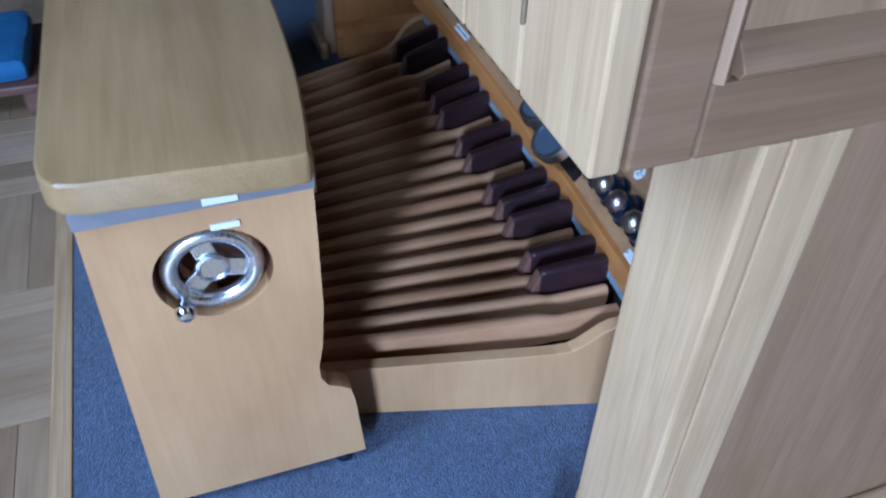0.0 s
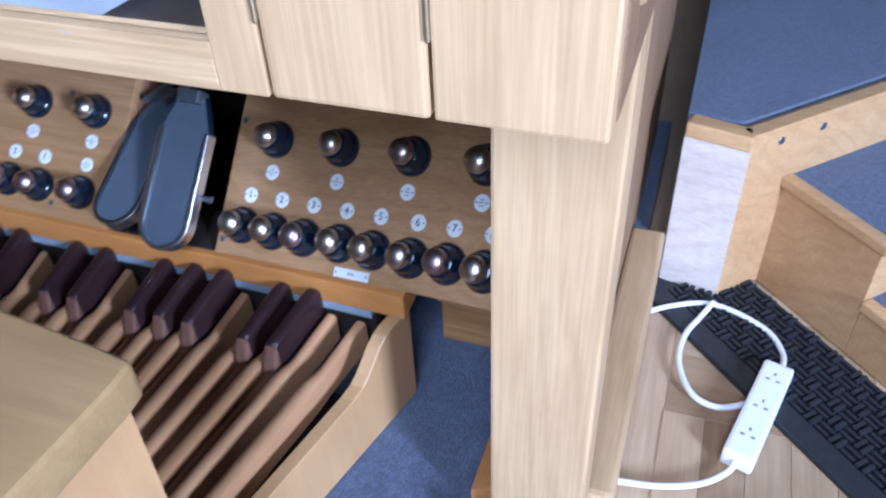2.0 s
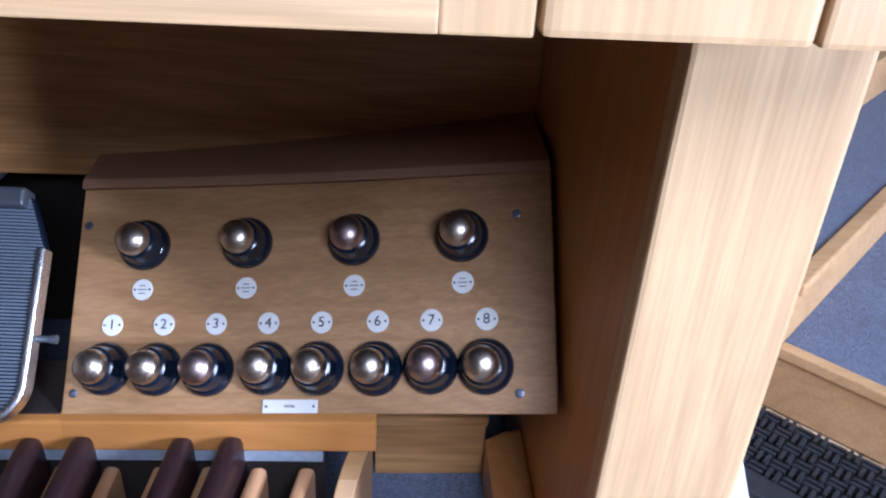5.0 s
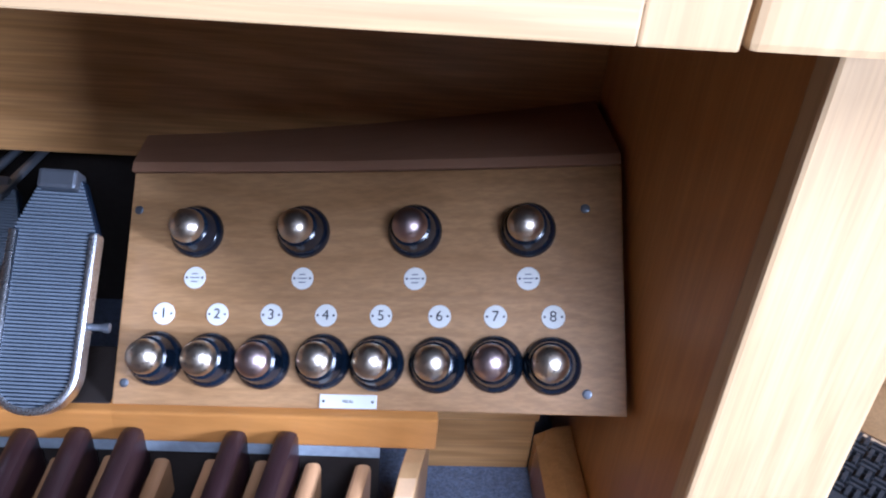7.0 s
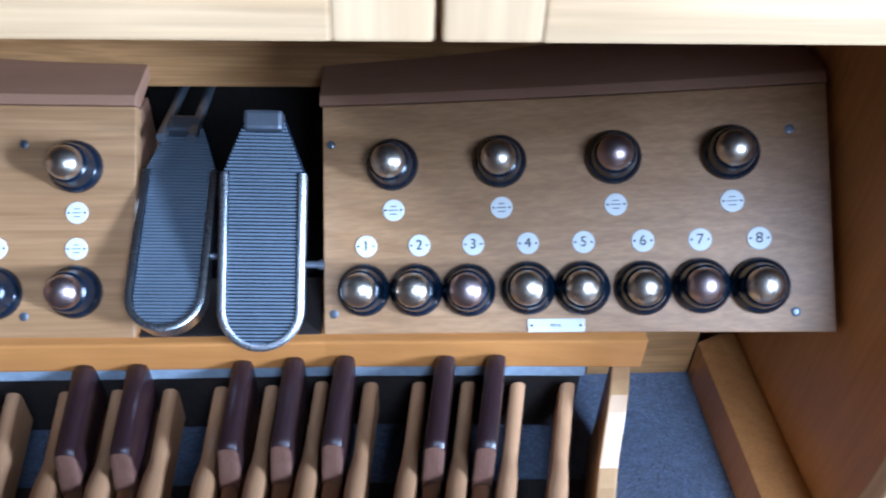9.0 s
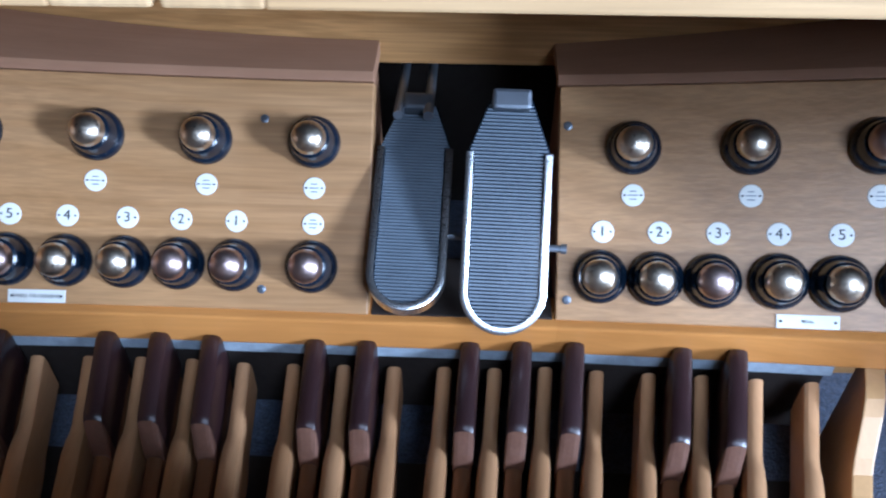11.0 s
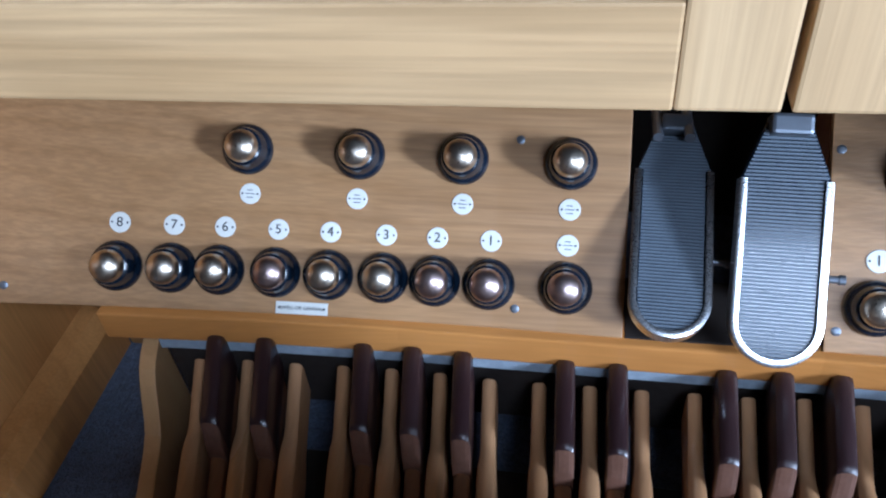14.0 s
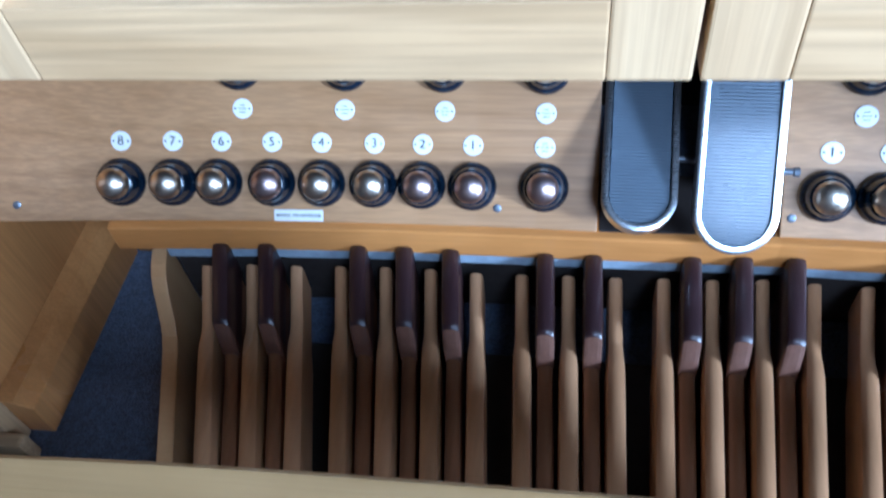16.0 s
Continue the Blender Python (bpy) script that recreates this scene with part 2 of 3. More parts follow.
def tube(points, r, n=10, smooth_steps=6):
    """A round cord through points, by Catmull-Rom."""
    pts = [Vector(p) for p in points]
    fine = []
    for i in range(len(pts) - 1):
        p0, p1, p2, p3 = pts[max(i - 1, 0)], pts[i], pts[i + 1], pts[min(i + 2, len(pts) - 1)]
        for k in range(smooth_steps):
            t = k / smooth_steps
            fine.append(0.5 * (2 * p1 + (p2 - p0) * t + (2 * p0 - 5 * p1 + 4 * p2 - p3) * t * t + (3 * p1 - p0 - 3 * p2 + p3) * t ** 3))
    fine.append(pts[-1])
    rings = []
    for i, p in enumerate(fine):
        d = (fine[min(i + 1, len(fine) - 1)] - fine[max(i - 1, 0)]).normalized()
        s = d.cross(Vector((0, 0, 1)))
        s = s.normalized() if s.length > 1e-4 else Vector((1, 0, 0))
        u = s.cross(d)
        rings.append([p + r * (math.cos(2 * math.pi * k / n) * s + math.sin(2 * math.pi * k / n) * u) for k in range(n)])
    return loft(rings)


def merge(*bms):
    out = bmesh.new()
    for b in bms:
        me = bpy.data.meshes.new("tmp")
        b.to_mesh(me)
        b.free()
        out.from_mesh(me)
        bpy.data.meshes.remove(me)
    return out


def letters(text, size, m):
    """A bmesh of raised letters in the xy plane of m."""
    cu = bpy.data.curves.new("letters", "FONT")
    cu.body, cu.size, cu.align_x, cu.align_y, cu.extrude = text, size, "CENTER", "CENTER", 0.00025
    ob = bpy.data.objects.new("letters", cu)
    scene.collection.objects.link(ob)
    dg = bpy.context.evaluated_depsgraph_get()
    me = bpy.data.meshes.new_from_object(ob.evaluated_get(dg))
    bm = bmesh.new()
    bm.from_mesh(me)
    bmesh.ops.transform(bm, matrix=m, verts=bm.verts)
    scene.collection.objects.unlink(ob)
    bpy.data.objects.remove(ob)
    bpy.data.curves.remove(cu)
    bpy.data.meshes.remove(me)
    return bm


# ---- the room: floor and base, with an added unseen shell ----


def build_room():
    tagged(part("floor", box(-3.6, 4.1, -2.6, 2.6, -0.12, -0.006, 0), PARQUET), "pale wood block parquet floor", kind="structure")
    # Ceiling and walls are out of view, added to shape the light.
    tagged(part("ceiling", box(-3.7, 4.2, -2.6, 2.7, 3.6, 3.7, 0), CEIL), kind="structure")
    bms = [box(a0, a1, -2.6, -2.4, 0, 3.6, 0) for a0, a1 in ((-3.6, 0.45), (1.45, 3.1), (3.8, 4.1))]
    for a0, a1, z0, z1 in ((0.45, 1.45, 1.75, 3.15), (3.1, 3.8, 0.95, 2.15)):
        bms += [box(a0, a1, -2.6, -2.4, 0, z0, 0), box(a0, a1, -2.6, -2.4, z1, 3.6, 0)]
    tagged(part("wall_south", merge(*bms), DIM_WALL), kind="structure")
    tagged(part("wall_east", box(4.0, 4.2, -2.4, 2.5, 0, 3.6, 0), DIM_WALL), kind="structure")
    tagged(part("wall_west", box(-3.7, -3.5, -2.4, 2.5, 0, 3.6, 0), DIM_WALL), kind="structure")
    tagged(part("wall_north", box(-3.5, 4.0, 2.5, 2.7, 0, 3.6, 0), DIM_WALL), kind="structure")
    tagged(part("plinth_base", box(-1.9, 0.752, -0.995, 0.9, -0.006, 0.079, 0.002), PINE), "low wooden base under the console", "base", kind="structure")
    carpet = box(-1.9, 0.752, -0.966, 0.9, 0.0795, 0.0855, 0)
    tagged(part("carpet", carpet, CARPET), "blue-grey flecked cut-pile carpet under the console", "carpet", kind="structure")
    tagged(part("trim", box(-1.9, 0.752, -1.0, -0.967, 0.0795, 0.0885, 0.002), OAK_X), "flat pale wood carpet edging strip", kind="structure")



build_room()

# ---- the console ----
X_IN, X_OUT, Y_LEG, Y_DESK, Z_DESK = 0.633, 0.753, -0.298, -0.438, 0.843
Z_BASE = 0.085
L_IN, L_OUT = -0.905, -1.025


KNEE_LINE = [(-0.893, 0.262), (-0.5, 0.245), (-0.14, 0.222), (0.075, 0.222), (0.645, 0.207)]


def build_console():
    c = thing("organ_console", (-0.2, 0.1, 0.0), "pale oak organ console with glazed folding doors", "organ console")
    for s, xi, xo in ((1, X_IN, X_OUT), (-1, L_IN, L_OUT)):
        leg = part("leg", box(min(xi, xo), max(xi, xo), Y_LEG, -0.272, Z_BASE, Z_DESK, 0.004), OAK_Z, c)
        a, b = sorted((xo - s * 0.06, xo))
        part("side_stile", box(a, b, -0.2718, -0.219, Z_BASE, Z_DESK, 0.002), OAK_Z, c)
        a, b = sorted((xi + s * 0.013, xi + s * 0.040))
        part("inner_side", box(a, b, -0.272, 0.82, Z_BASE, Z_DESK, 0), WALL_IN, c, "golden varnished inner side board")
        a, b = sorted((xo - s * 0.055, xo - s * 0.030))
        # outer panel takes the darkened oak too, for its shade
        part("outer_panel", box(a, b, -0.219, 0.82, Z_BASE, Z_DESK, 0), OAK_PANEL_SHADED, c)
        a, b = sorted((xo - s * 0.029, xo + s * 0.035))
        plinth = prism([(a, -0.2185, 0.086), (b, -0.2185, 0.086), (b, 0.40, 0.086), (a, 0.40, 0.086)], (0, 0, 0.05), 0.008)
        part("plinth", plinth, OAK_Y, c)
        a, b = sorted((xo + s * 0.001, xo + s * 0.035))
        part("plinth", box(a, b, -0.30, 0.40, 0.0, 0.0855, 0.004), OAK_Y, c)
        a, b = sorted((xi - s * 0.030, xo + s * 0.001))
        part("foot_block", box(a, b, Y_LEG - 0.022, Y_LEG - 0.0005, Z_BASE, 0.135, 0.006), OAK_X, c)
        a, b = sorted((xi + s * 0.012, xi - s * 0.036))
        sk = prism([(a, -0.272, Z_BASE), (b, -0.272, Z_BASE), (b, -0.272, 0.15), ((a + b) / 2, -0.272, 0.165), (a, -0.272, 0.17)] if s < 0 else [(b, -0.272, Z_BASE), (a, -0.272, Z_BASE), (a, -0.272, 0.15), ((a + b) / 2, -0.272, 0.165), (b, -0.272, 0.17)], (0, 0.325, 0), 0.002)
        part("skirting", sk, WALL_IN, c)
        # upper case side: frame round a sunk panel, shade put into the oak's colour
        a, b = sorted((xo - s * 0.028, xo))
        part("case_stile", box(a, b, -0.410, -0.358, Z_DESK, 1.55, 0.003), OAK_SIDE_SHADED, c)
        part("case_rail", box(a, b, -0.358, 0.82, Z_DESK, 0.902, 0.003), OAK_SIDE_SHADED, c)
        part("case_rail", box(a, b, -0.358, 0.82, 1.45, 1.55, 0.003), OAK_SIDE_SHADED, c)
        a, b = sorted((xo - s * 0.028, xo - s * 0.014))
        part("case_panel", box(a, b, -0.358, 0.82, 0.902, 1.45, 0), OAK_PANEL_SHADED, c)
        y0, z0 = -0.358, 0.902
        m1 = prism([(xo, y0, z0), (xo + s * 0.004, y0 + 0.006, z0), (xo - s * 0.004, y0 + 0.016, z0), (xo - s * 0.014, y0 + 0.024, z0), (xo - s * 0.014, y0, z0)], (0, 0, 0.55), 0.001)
        part("moulding", m1, OAK_PANEL_SHADED, c)
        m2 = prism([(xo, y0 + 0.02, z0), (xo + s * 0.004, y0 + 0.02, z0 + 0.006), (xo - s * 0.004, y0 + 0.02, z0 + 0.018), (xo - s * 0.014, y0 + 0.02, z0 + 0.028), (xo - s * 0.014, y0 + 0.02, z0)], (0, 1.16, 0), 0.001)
        part("moulding", m2, OAK_SIDE_SHADED, c)
    # Inside of the case: its shade is put into the near-black colour.
    part("case_floor", box(L_OUT + 0.03, X_OUT - 0.03, -0.410, 0.5, Z_DESK + 0.004, Z_DESK + 0.022, 0), DARK, c, "shelf inside the glazed doors, coloured dark for the shade")
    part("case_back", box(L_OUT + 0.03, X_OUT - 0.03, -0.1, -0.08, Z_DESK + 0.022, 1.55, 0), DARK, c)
    part("case_top", box(L_OUT, X_OUT, -0.445, 0.82, 1.55, 1.58, 0.003), OAK_X, c)
    # knee board, set back towards both ends
    kb = prism([(x, y, 0.461) for x, y in KNEE_LINE] + [(x, y + 0.02, 0.461) for x, y in KNEE_LINE[::-1]], (0, 0, Z_DESK - 0.461), 0)
    part("knee_board", kb, KNEE, c, "golden oak knee board")
    # Back coloured near-black for the shade deep in the knee space.
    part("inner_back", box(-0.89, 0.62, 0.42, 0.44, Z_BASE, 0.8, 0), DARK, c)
    for a, b in ((0.445, 0.597), (-0.868, -0.74)):
        part("base_board", box(a, b, 0.053, 0.073, Z_BASE, 0.19, 0.003), KNEE, c)
        part("base_ledge", box(a, b, 0.035, 0.075, 0.1905, 0.205, 0.004), KNEE, c)
    # front: fixed end posts, narrow leaves and glazed doors
    for a, b in ((0.6345, X_OUT - 0.001), (L_OUT + 0.001, -0.9065)):
        part("end_post", box(a, b, Y_DESK, -0.414, Z_DESK, 1.55, 0.003), OAK_Z, c)
    for a, b in ((0.5125, 0.6315), (-0.9035, -0.7845)):
        part("door_leaf", box(a, b, Y_DESK, -0.414, Z_DESK, 1.55, 0.004), OAK_Z, c)
    for a, b, sa, sb in ((0.1775, 0.5095, 0.036, 0.040), (-0.1225, 0.1745, 0.034, 0.036), (-0.4465, -0.1255, 0.036, 0.034), (-0.7815, -0.4495, 0.040, 0.036)):
        part("door_stile", box(a, a + sa, Y_DESK, -0.414, Z_DESK, 1.55, 0.0015), OAK_Z, c)
        part("door_stile", box(b - sb, b, Y_DESK, -0.414, Z_DESK, 1.55, 0.0015), OAK_Z, c)
        part("door_rail", box(a + sa, b - sb, Y_DESK, -0.414, Z_DESK, 0.881, 0.0012), OAK_X, c)
        part("door_rail", box(a + sa, b - sb, Y_DESK + 0.001, -0.414, 1.50, 1.549, 0.0015), OAK_X, c)
        g = part("glass_pane", box(a + sa, b - sb, -0.428, -0.424, 0.881, 1.5, 0), GLASS, c, "clear glass pane")
        g.visible_shadow = False
    for x in (0.511, 0.633):
        for z in (0.90, 1.35):
            hb = merge(lathe([(0.0014, 0), (0.0019, 0.001), (0.0019, 0.074), (0.0014, 0.075)], Matrix.Translation((x, Y_DESK - 0.001, z)), 12), box(x - 0.0024, x + 0.0024, Y_DESK - 0.0008, Y_DESK, z + 0.002, z + 0.073, 0))
            part("hinge", hb, HINGE, c, "small dull brass butt hinge")


build_console()


def build_papers():
    bm = bmesh.new()
    g = [[bm.verts.new((0.08 + 0.27 * i / 9 + 0.02 * j / 6, -0.40 + 0.19 * j / 6 - 0.04 * i / 9, 0.8675 + 0.012 * (noise.noise(Vector((i * 0.45, j * 0.5, 3.1))) + 0.6))) for j in range(7)] for i in range(10)]
    for i in range(9):
        for j in range(6):
            bm.faces.new((g[i][j], g[i + 1][j], g[i + 1][j + 1], g[i][j + 1]))
    bmesh.ops.solidify(bm, geom=bm.faces[:], thickness=0.0006)
    sheet = part("sheet", bm, PAPER, None, smooth=True)
    tagged(sheet, "crumpled white paper sheet with printed lines behind glass", "paper")
    for k in range(9):
        x = 0.12 + 0.022 * k
        z = 0.884
        part("printed_line", box(x, x + 0.004, -0.385, -0.30, z, z + 0.0006, 0), INK, sheet)


build_papers()

# ---- toe-stud boxes ----
SLOPE = radians(46.5)
UP = Vector((0, math.cos(SLOPE), math.sin(SLOPE)))
# the boards are hollow towards the player: height and depth of the number discs' row along x
BOARD = {"r": ((-0.1063, -0.087, 0.0357), (0.0966, 0.0826, 0.3478)), "l": ((-0.1731, -0.0942, 0.0182), (0.1324, 0.0548, 0.3606))}
V_LOW, V_HIGH = -0.103, 0.168


def on_panel(x, v, off=0.0):
    """The frame of a point of the sloping board: x along it, y up the slope by v from the disc row, z out of it."""
    (a, b, c), (d, e, g) = BOARD["r" if x > -0.13 else "l"]
    p = Vector((x, a * x * x + b * x + c, d * x * x + e * x + g)) + UP * v
    n = Vector((1, 2 * a * x + b, 2 * d * x + e)).cross(UP).normalized()
    u = UP.cross(n)
    p += n * off
    return Matrix(((u.x, UP.x, n.x, p.x), (u.y, UP.y, n.y, p.y), (u.z, UP.z, n.z, p.z), (0, 0, 0, 1)))


def knee_y(x):
    return float(np.interp(x, [p[0] for p in KNEE_LINE], [p[1] for p in KNEE_LINE]))


def build_box(x0, x1, label):
    b = thing("toe_stud_box", ((x0 + x1) / 2, 0.05, 0.3), label, "toe stud box", "toe stud boxes")
    xs = [x0 + (x1 - x0) * k / 10 for k in range(11)]

    def front(x):
        m = on_panel(x, 0)
        return [m @ Vector(q) for q in ((0, V_LOW, 0), (0, V_HIGH, 0), (0, V_HIGH, -0.018), (0, V_LOW, -0.018))]

    def top(x, wide):
        m = on_panel(x, 0)
        lip = m @ Vector((0, V_HIGH + 0.013, 0.002))
        y = knee_y(x) - 0.002
        w = Vector((wide, 0, 0))
        return [q + w for q in (m @ Vector((0, V_HIGH + 0.0008, 0.004)), lip, Vector((x, y, lip.z + 0.004)), Vector((x, y, lip.z - 0.014)), m @ Vector((0, V_HIGH + 0.0008, -0.014)))]

    def bottom(x):
        p = on_panel(x, V_LOW + 0.002, -0.02).translation
        return [p, p + Vector((0, 0.0, 0.012)), Vector((x, 0.19, p.z + 0.012)), Vector((x, 0.19, p.z))]

    part("front_board", soften(loft([front(x) for x in xs]), 0.0015), PLY_X, b)
    part("top_board", soften(loft([top(x, -0.003 if x == x0 else 0.0) for x in xs]), 0.001), TOP_BROWN, b, "dull brown top board")
    part("bottom_board", loft([bottom(x) for x in xs[1:-1]]), TOP_BROWN, b)
    for x in (x0 + 0.001, x1 - 0.013):
        m = on_panel(x, 0)
        lo, hi = m @ Vector((0, V_LOW, -0.019)), m @ Vector((0, V_HIGH, -0.019))
        pts = [lo, hi, Vector((x, 0.195, hi.z - 0.004)), Vector((x, 0.195, lo.z))]
        part("side_board", prism([(x, q.y, q.z) for q in pts], (0.012, 0, 0)), TOP_BROWN, b)
    return b


build_box(0.083, 0.638, "oak veneered box of brass toe studs under the knee board")
build_box(-0.892, -0.1345, "long oak veneered box of brass toe studs beside the swell shoes")


def stud(x, y, cap, scale=1.0):
    m = on_panel(x, y) @ Matrix.Scale(scale, 4)
    s = thing("toe_stud", m.translation, "black turned toe stud with domed brass cap", "toe stud", "toe studs")
    part("base", lathe([(0.0275, 0.0002), (0.0305, 0.001), (0.031, 0.004), (0.0305, 0.0085), (0.0285, 0.0115), (0.0262, 0.0135), (0.0252, 0.019), (0.0240, 0.026), (0.0225, 0.031), (0.0170, 0.0335)], m), BLACK, s, smooth=True)
    dome = [(0.0185, 0.0325), (0.0196, 0.0345), (0.0196, 0.0375), (0.0188, 0.039), (0.0188, 0.041)] + [(0.0188 * math.cos(a), 0.041 + 0.0115 * math.sin(a)) for a in (0.25, 0.5, 0.75, 1.0, 1.25, 1.45)] + [(0.0006, 0.0526)]
    part("cap", lathe(dome, m), cap, s, smooth=True)
    return s


def disc(x, y, text):
    m = on_panel(x, y)
    d = thing("label_disc", m.translation, "round ivory disc engraved " + ("with a number" if text else "with tiny words"), "label disc", "engraved discs")
    part("plate", lathe([(0.0125, 0.0), (0.0128, 0.0008), (0.0122, 0.0016), (0.001, 0.0017)], m, 32), IVORY, d)
    for s in (-1, 1):
        part("pin", lathe([(0.0013, 0.0016), (0.0013, 0.0022), (0.0004, 0.0024)], m @ Matrix.Translation((s * 0.0092, 0, 0)), 10), INK, d)
    if text:
        part("numeral", letters(text, 0.0165, m @ Matrix.Translation((0, 0, 0.0021))), INK, d)
    else:
        for k, w in ((0.0045, 0.007), (0.0, 0.011), (-0.0045, 0.008)):
            part("word_bar", box(-w / 2, w / 2, k - 0.0006, k + 0.0006, 0.0017, 0.0020, 0, m), SCREW, d)
    return d


ROW, TOP_ROW, TOP_DISC = -0.0515, 0.0955, 0.042
R_X = (0.1337, 0.1959, 0.2581, 0.3201, 0.3818, 0.4459, 0.5059, 0.5661)
R_STUD = (0.1313, 0.1925, 0.2530, 0.3200, 0.3800, 0.4450, 0.5058, 0.5650)
L_X = (-0.292, -0.3564, -0.4186, -0.4867, -0.5505, -0.6153, -0.6767, -0.7411)
L_STUD = (-0.2918, -0.3568, -0.4196, -0.4863, -0.5507, -0.6189, -0.6769, -0.7412)
for i in range(8):
    disc(R_X[i], 0.0, str(i + 1))
    stud(R_STUD[i], ROW - 0.0008 * (i % 3), COPPER if i in (2, 6) else BRASS)
    disc(L_X[i], 0.0, str(i + 1))
    stud(L_STUD[i], ROW - 0.0002 * i, COPPER if i in (0, 1, 4) else BRASS)
for x, xs, cap in ((0.1662, 0.166, BRASS), (0.2912, 0.2905, BRASS), (0.418, 0.4172, COPPER), (0.5402, 0.540, BRASS), (-0.2014, -0.2021, BRASS), (-0.3284, -0.3298, BRASS), (-0.4566, -0.4553, BRASS), (-0.5874, -0.5916, BRASS)):
    disc(x, TOP_DISC, "")
    stud(xs, TOP_ROW, cap)
disc(-0.2016, 0.0, "")
stud(-0.2014, ROW + 0.0016, COPPER)


def tag(x, y, text, size=0.0058):
    m = on_panel(x, y)
    d = thing("name_plate", m.translation, "small white engraved name plate screwed to the board", "name plate", "name plates")
    part("plate", box(-0.032, 0.032, -0.0075, 0.0075, 0.0, 0.002, 0.0006, m), IVORY, d)
    for s in (-1, 1):
        part("pin", lathe([(0.0015, 0.002), (0.0015, 0.0026), (0.0004, 0.0028)], m @ Matrix.Translation((s * 0.0275, 0, 0)), 10), INK, d)
    part("lettering", letters(text, size, m @ Matrix.Translation((0, 0, 0.0024))), INK, d)


tag(0.3496, -0.0945, "PEDAL", 0.0044)
tag(-0.5173, -0.0945, "SWELL OR GENERAL")
for x, y in ((0.0925, 0.122), (0.095, -0.0793), (0.600, 0.1195), (0.5995, -0.081), (-0.2624, 0.122), (-0.260, -0.0785), (-0.8705, -0.0817)):
    s = part("screw", lathe([(0.0052, 0.0), (0.0052, 0.0008), (0.003, 0.0014), (0.0003, 0.0015)], on_panel(x, y), 14), SCREW)
    tagged(s, "dull countersunk steel screw in the board", "screw", "panel screws")

# ---- swell shoes ----


def shoe(name_label, low, high, width, clip_w):
    """low, high: (x, y, off) of the toe end and the top end of the tread."""
    a = on_panel(low[0], low[1], low[2]).translation
    b = on_panel(high[0], high[1], high[2]).translation
    v = (b - a)
    length = v.length
    v.normalize()
    u = Vector((1, 0, 0))
    u = (u - v * u.dot(v)).normalized()
    n = u.cross(v)
    m = Matrix(((u.x, v.x, n.x, a.x), (u.y, v.y, n.y, a.y), (u.z, v.z, n.z, a.z), (0, 0, 0, 1)))
    w, r = width / 2, width / 2
    top, mid = length, length * 0.765
    s = thing("swell_shoe", a, name_label, "swell shoe", "swell shoes")
    arc = [(w * math.cos(t), r + r * math.sin(t)) for t in np.linspace(math.pi, 2 * math.pi, 17)]
    outline = arc + [(w, mid), (w * 0.5, top), (-w * 0.5, top), (-w, mid)]
    part("shoe_plate", prism([m @ Vector((x, y, -0.018)) for x, y in outline], m.to_3x3() @ Vector((0, 0, 0.016)), 0.002), BLACK, s)
    bms = bmesh.new()
    pitch = 0.0040
    k = 0
    y = 0.004
    while y < top - 0.004:
        if y < r:
            hw = math.sqrt(max(r * r - (r - y) ** 2, 0)) - 0.0085
        elif y < mid:
            hw = w - 0.0085
        else:
            hw = w * (1 - 0.5 * (y - mid) / (top - mid)) - 0.002
        if hw > 0.004:
            pr = [(-hw, y - 0.0015, -0.002), (-hw, y - 0.0011, 0.0006), (-hw, y + 0.0011, 0.0006), (-hw, y + 0.0015, -0.002)]
            va = [bms.verts.new(m @ Vector(q)) for q in pr]
            vb = [bms.verts.new(m @ Vector((hw, q[1], q[2]))) for q in pr]
            for i in range(3):
                bms.faces.new((va[i], va[i + 1], vb[i + 1], vb[i]))
            bms.faces.new(va)
            bms.faces.new(vb[::-1])
        y += pitch
    part("ribbed_tread", bms, RUBBER, s, "grey ribbed rubber tread")
    out = [(-w - 0.001, mid)] + [((w + 0.001) * math.cos(t), r + (r + 0.001) * math.sin(t)) for t in np.linspace(math.pi, 2 * math.pi, 25)] + [(w + 0.001, mid)]
    rings = []
    for i, (x, y) in enumerate(out):
        cx, cy = (0, max(y, r)) if True else (0, 0)
        d = Vector((x - 0, y - max(y, r) if y < r else 0, 0))
        d = d.normalized() if d.length > 0 else Vector((1, 0, 0))
        p = Vector((x, y, 0))
        rings.append([m @ (p + q) for q in (Vector((0, 0, -0.019)), Vector((0, 0, 0.003)), -d * 0.003 + Vector((0, 0, 0.0042)), -d * 0.0078 + Vector((0, 0, 0.0034)), -d * 0.0078 + Vector((0, 0, -0.001)))])
    part("metal_rim", loft(rings), ALU, s, "bright aluminium rim", smooth=True)
    cl = box(-clip_w / 2, clip_w / 2, top - 0.014, top + 0.008, -0.016, 0.014, 0.004, m)
    part("hinge_clip", cl, SCREW, s, "dark steel hinge clip")
    part("side_bolt", lathe([(0.004, 0), (0.004, 0.016), (0.0055, 0.016), (0.0055, 0.022), (0.001, 0.0225)], m @ Matrix.Translation((w, r + 0.05, -0.012)) @ Matrix.Rotation(math.pi / 2, 4, "Y"), 12), SCREW, s)
    return s


shoe("grey ribbed rubber swell shoe, pushed shut, with metal rim", (-0.0818, -0.093, 0.078), (-0.0835, 0.150, -0.005), 0.086, 0.034)
shoe("grey ribbed rubber swell shoe, opened forward, with metal rim", (0.0262, -0.1165, 0.068), (0.0325, 0.140, 0.068), 0.0915, 0.042)


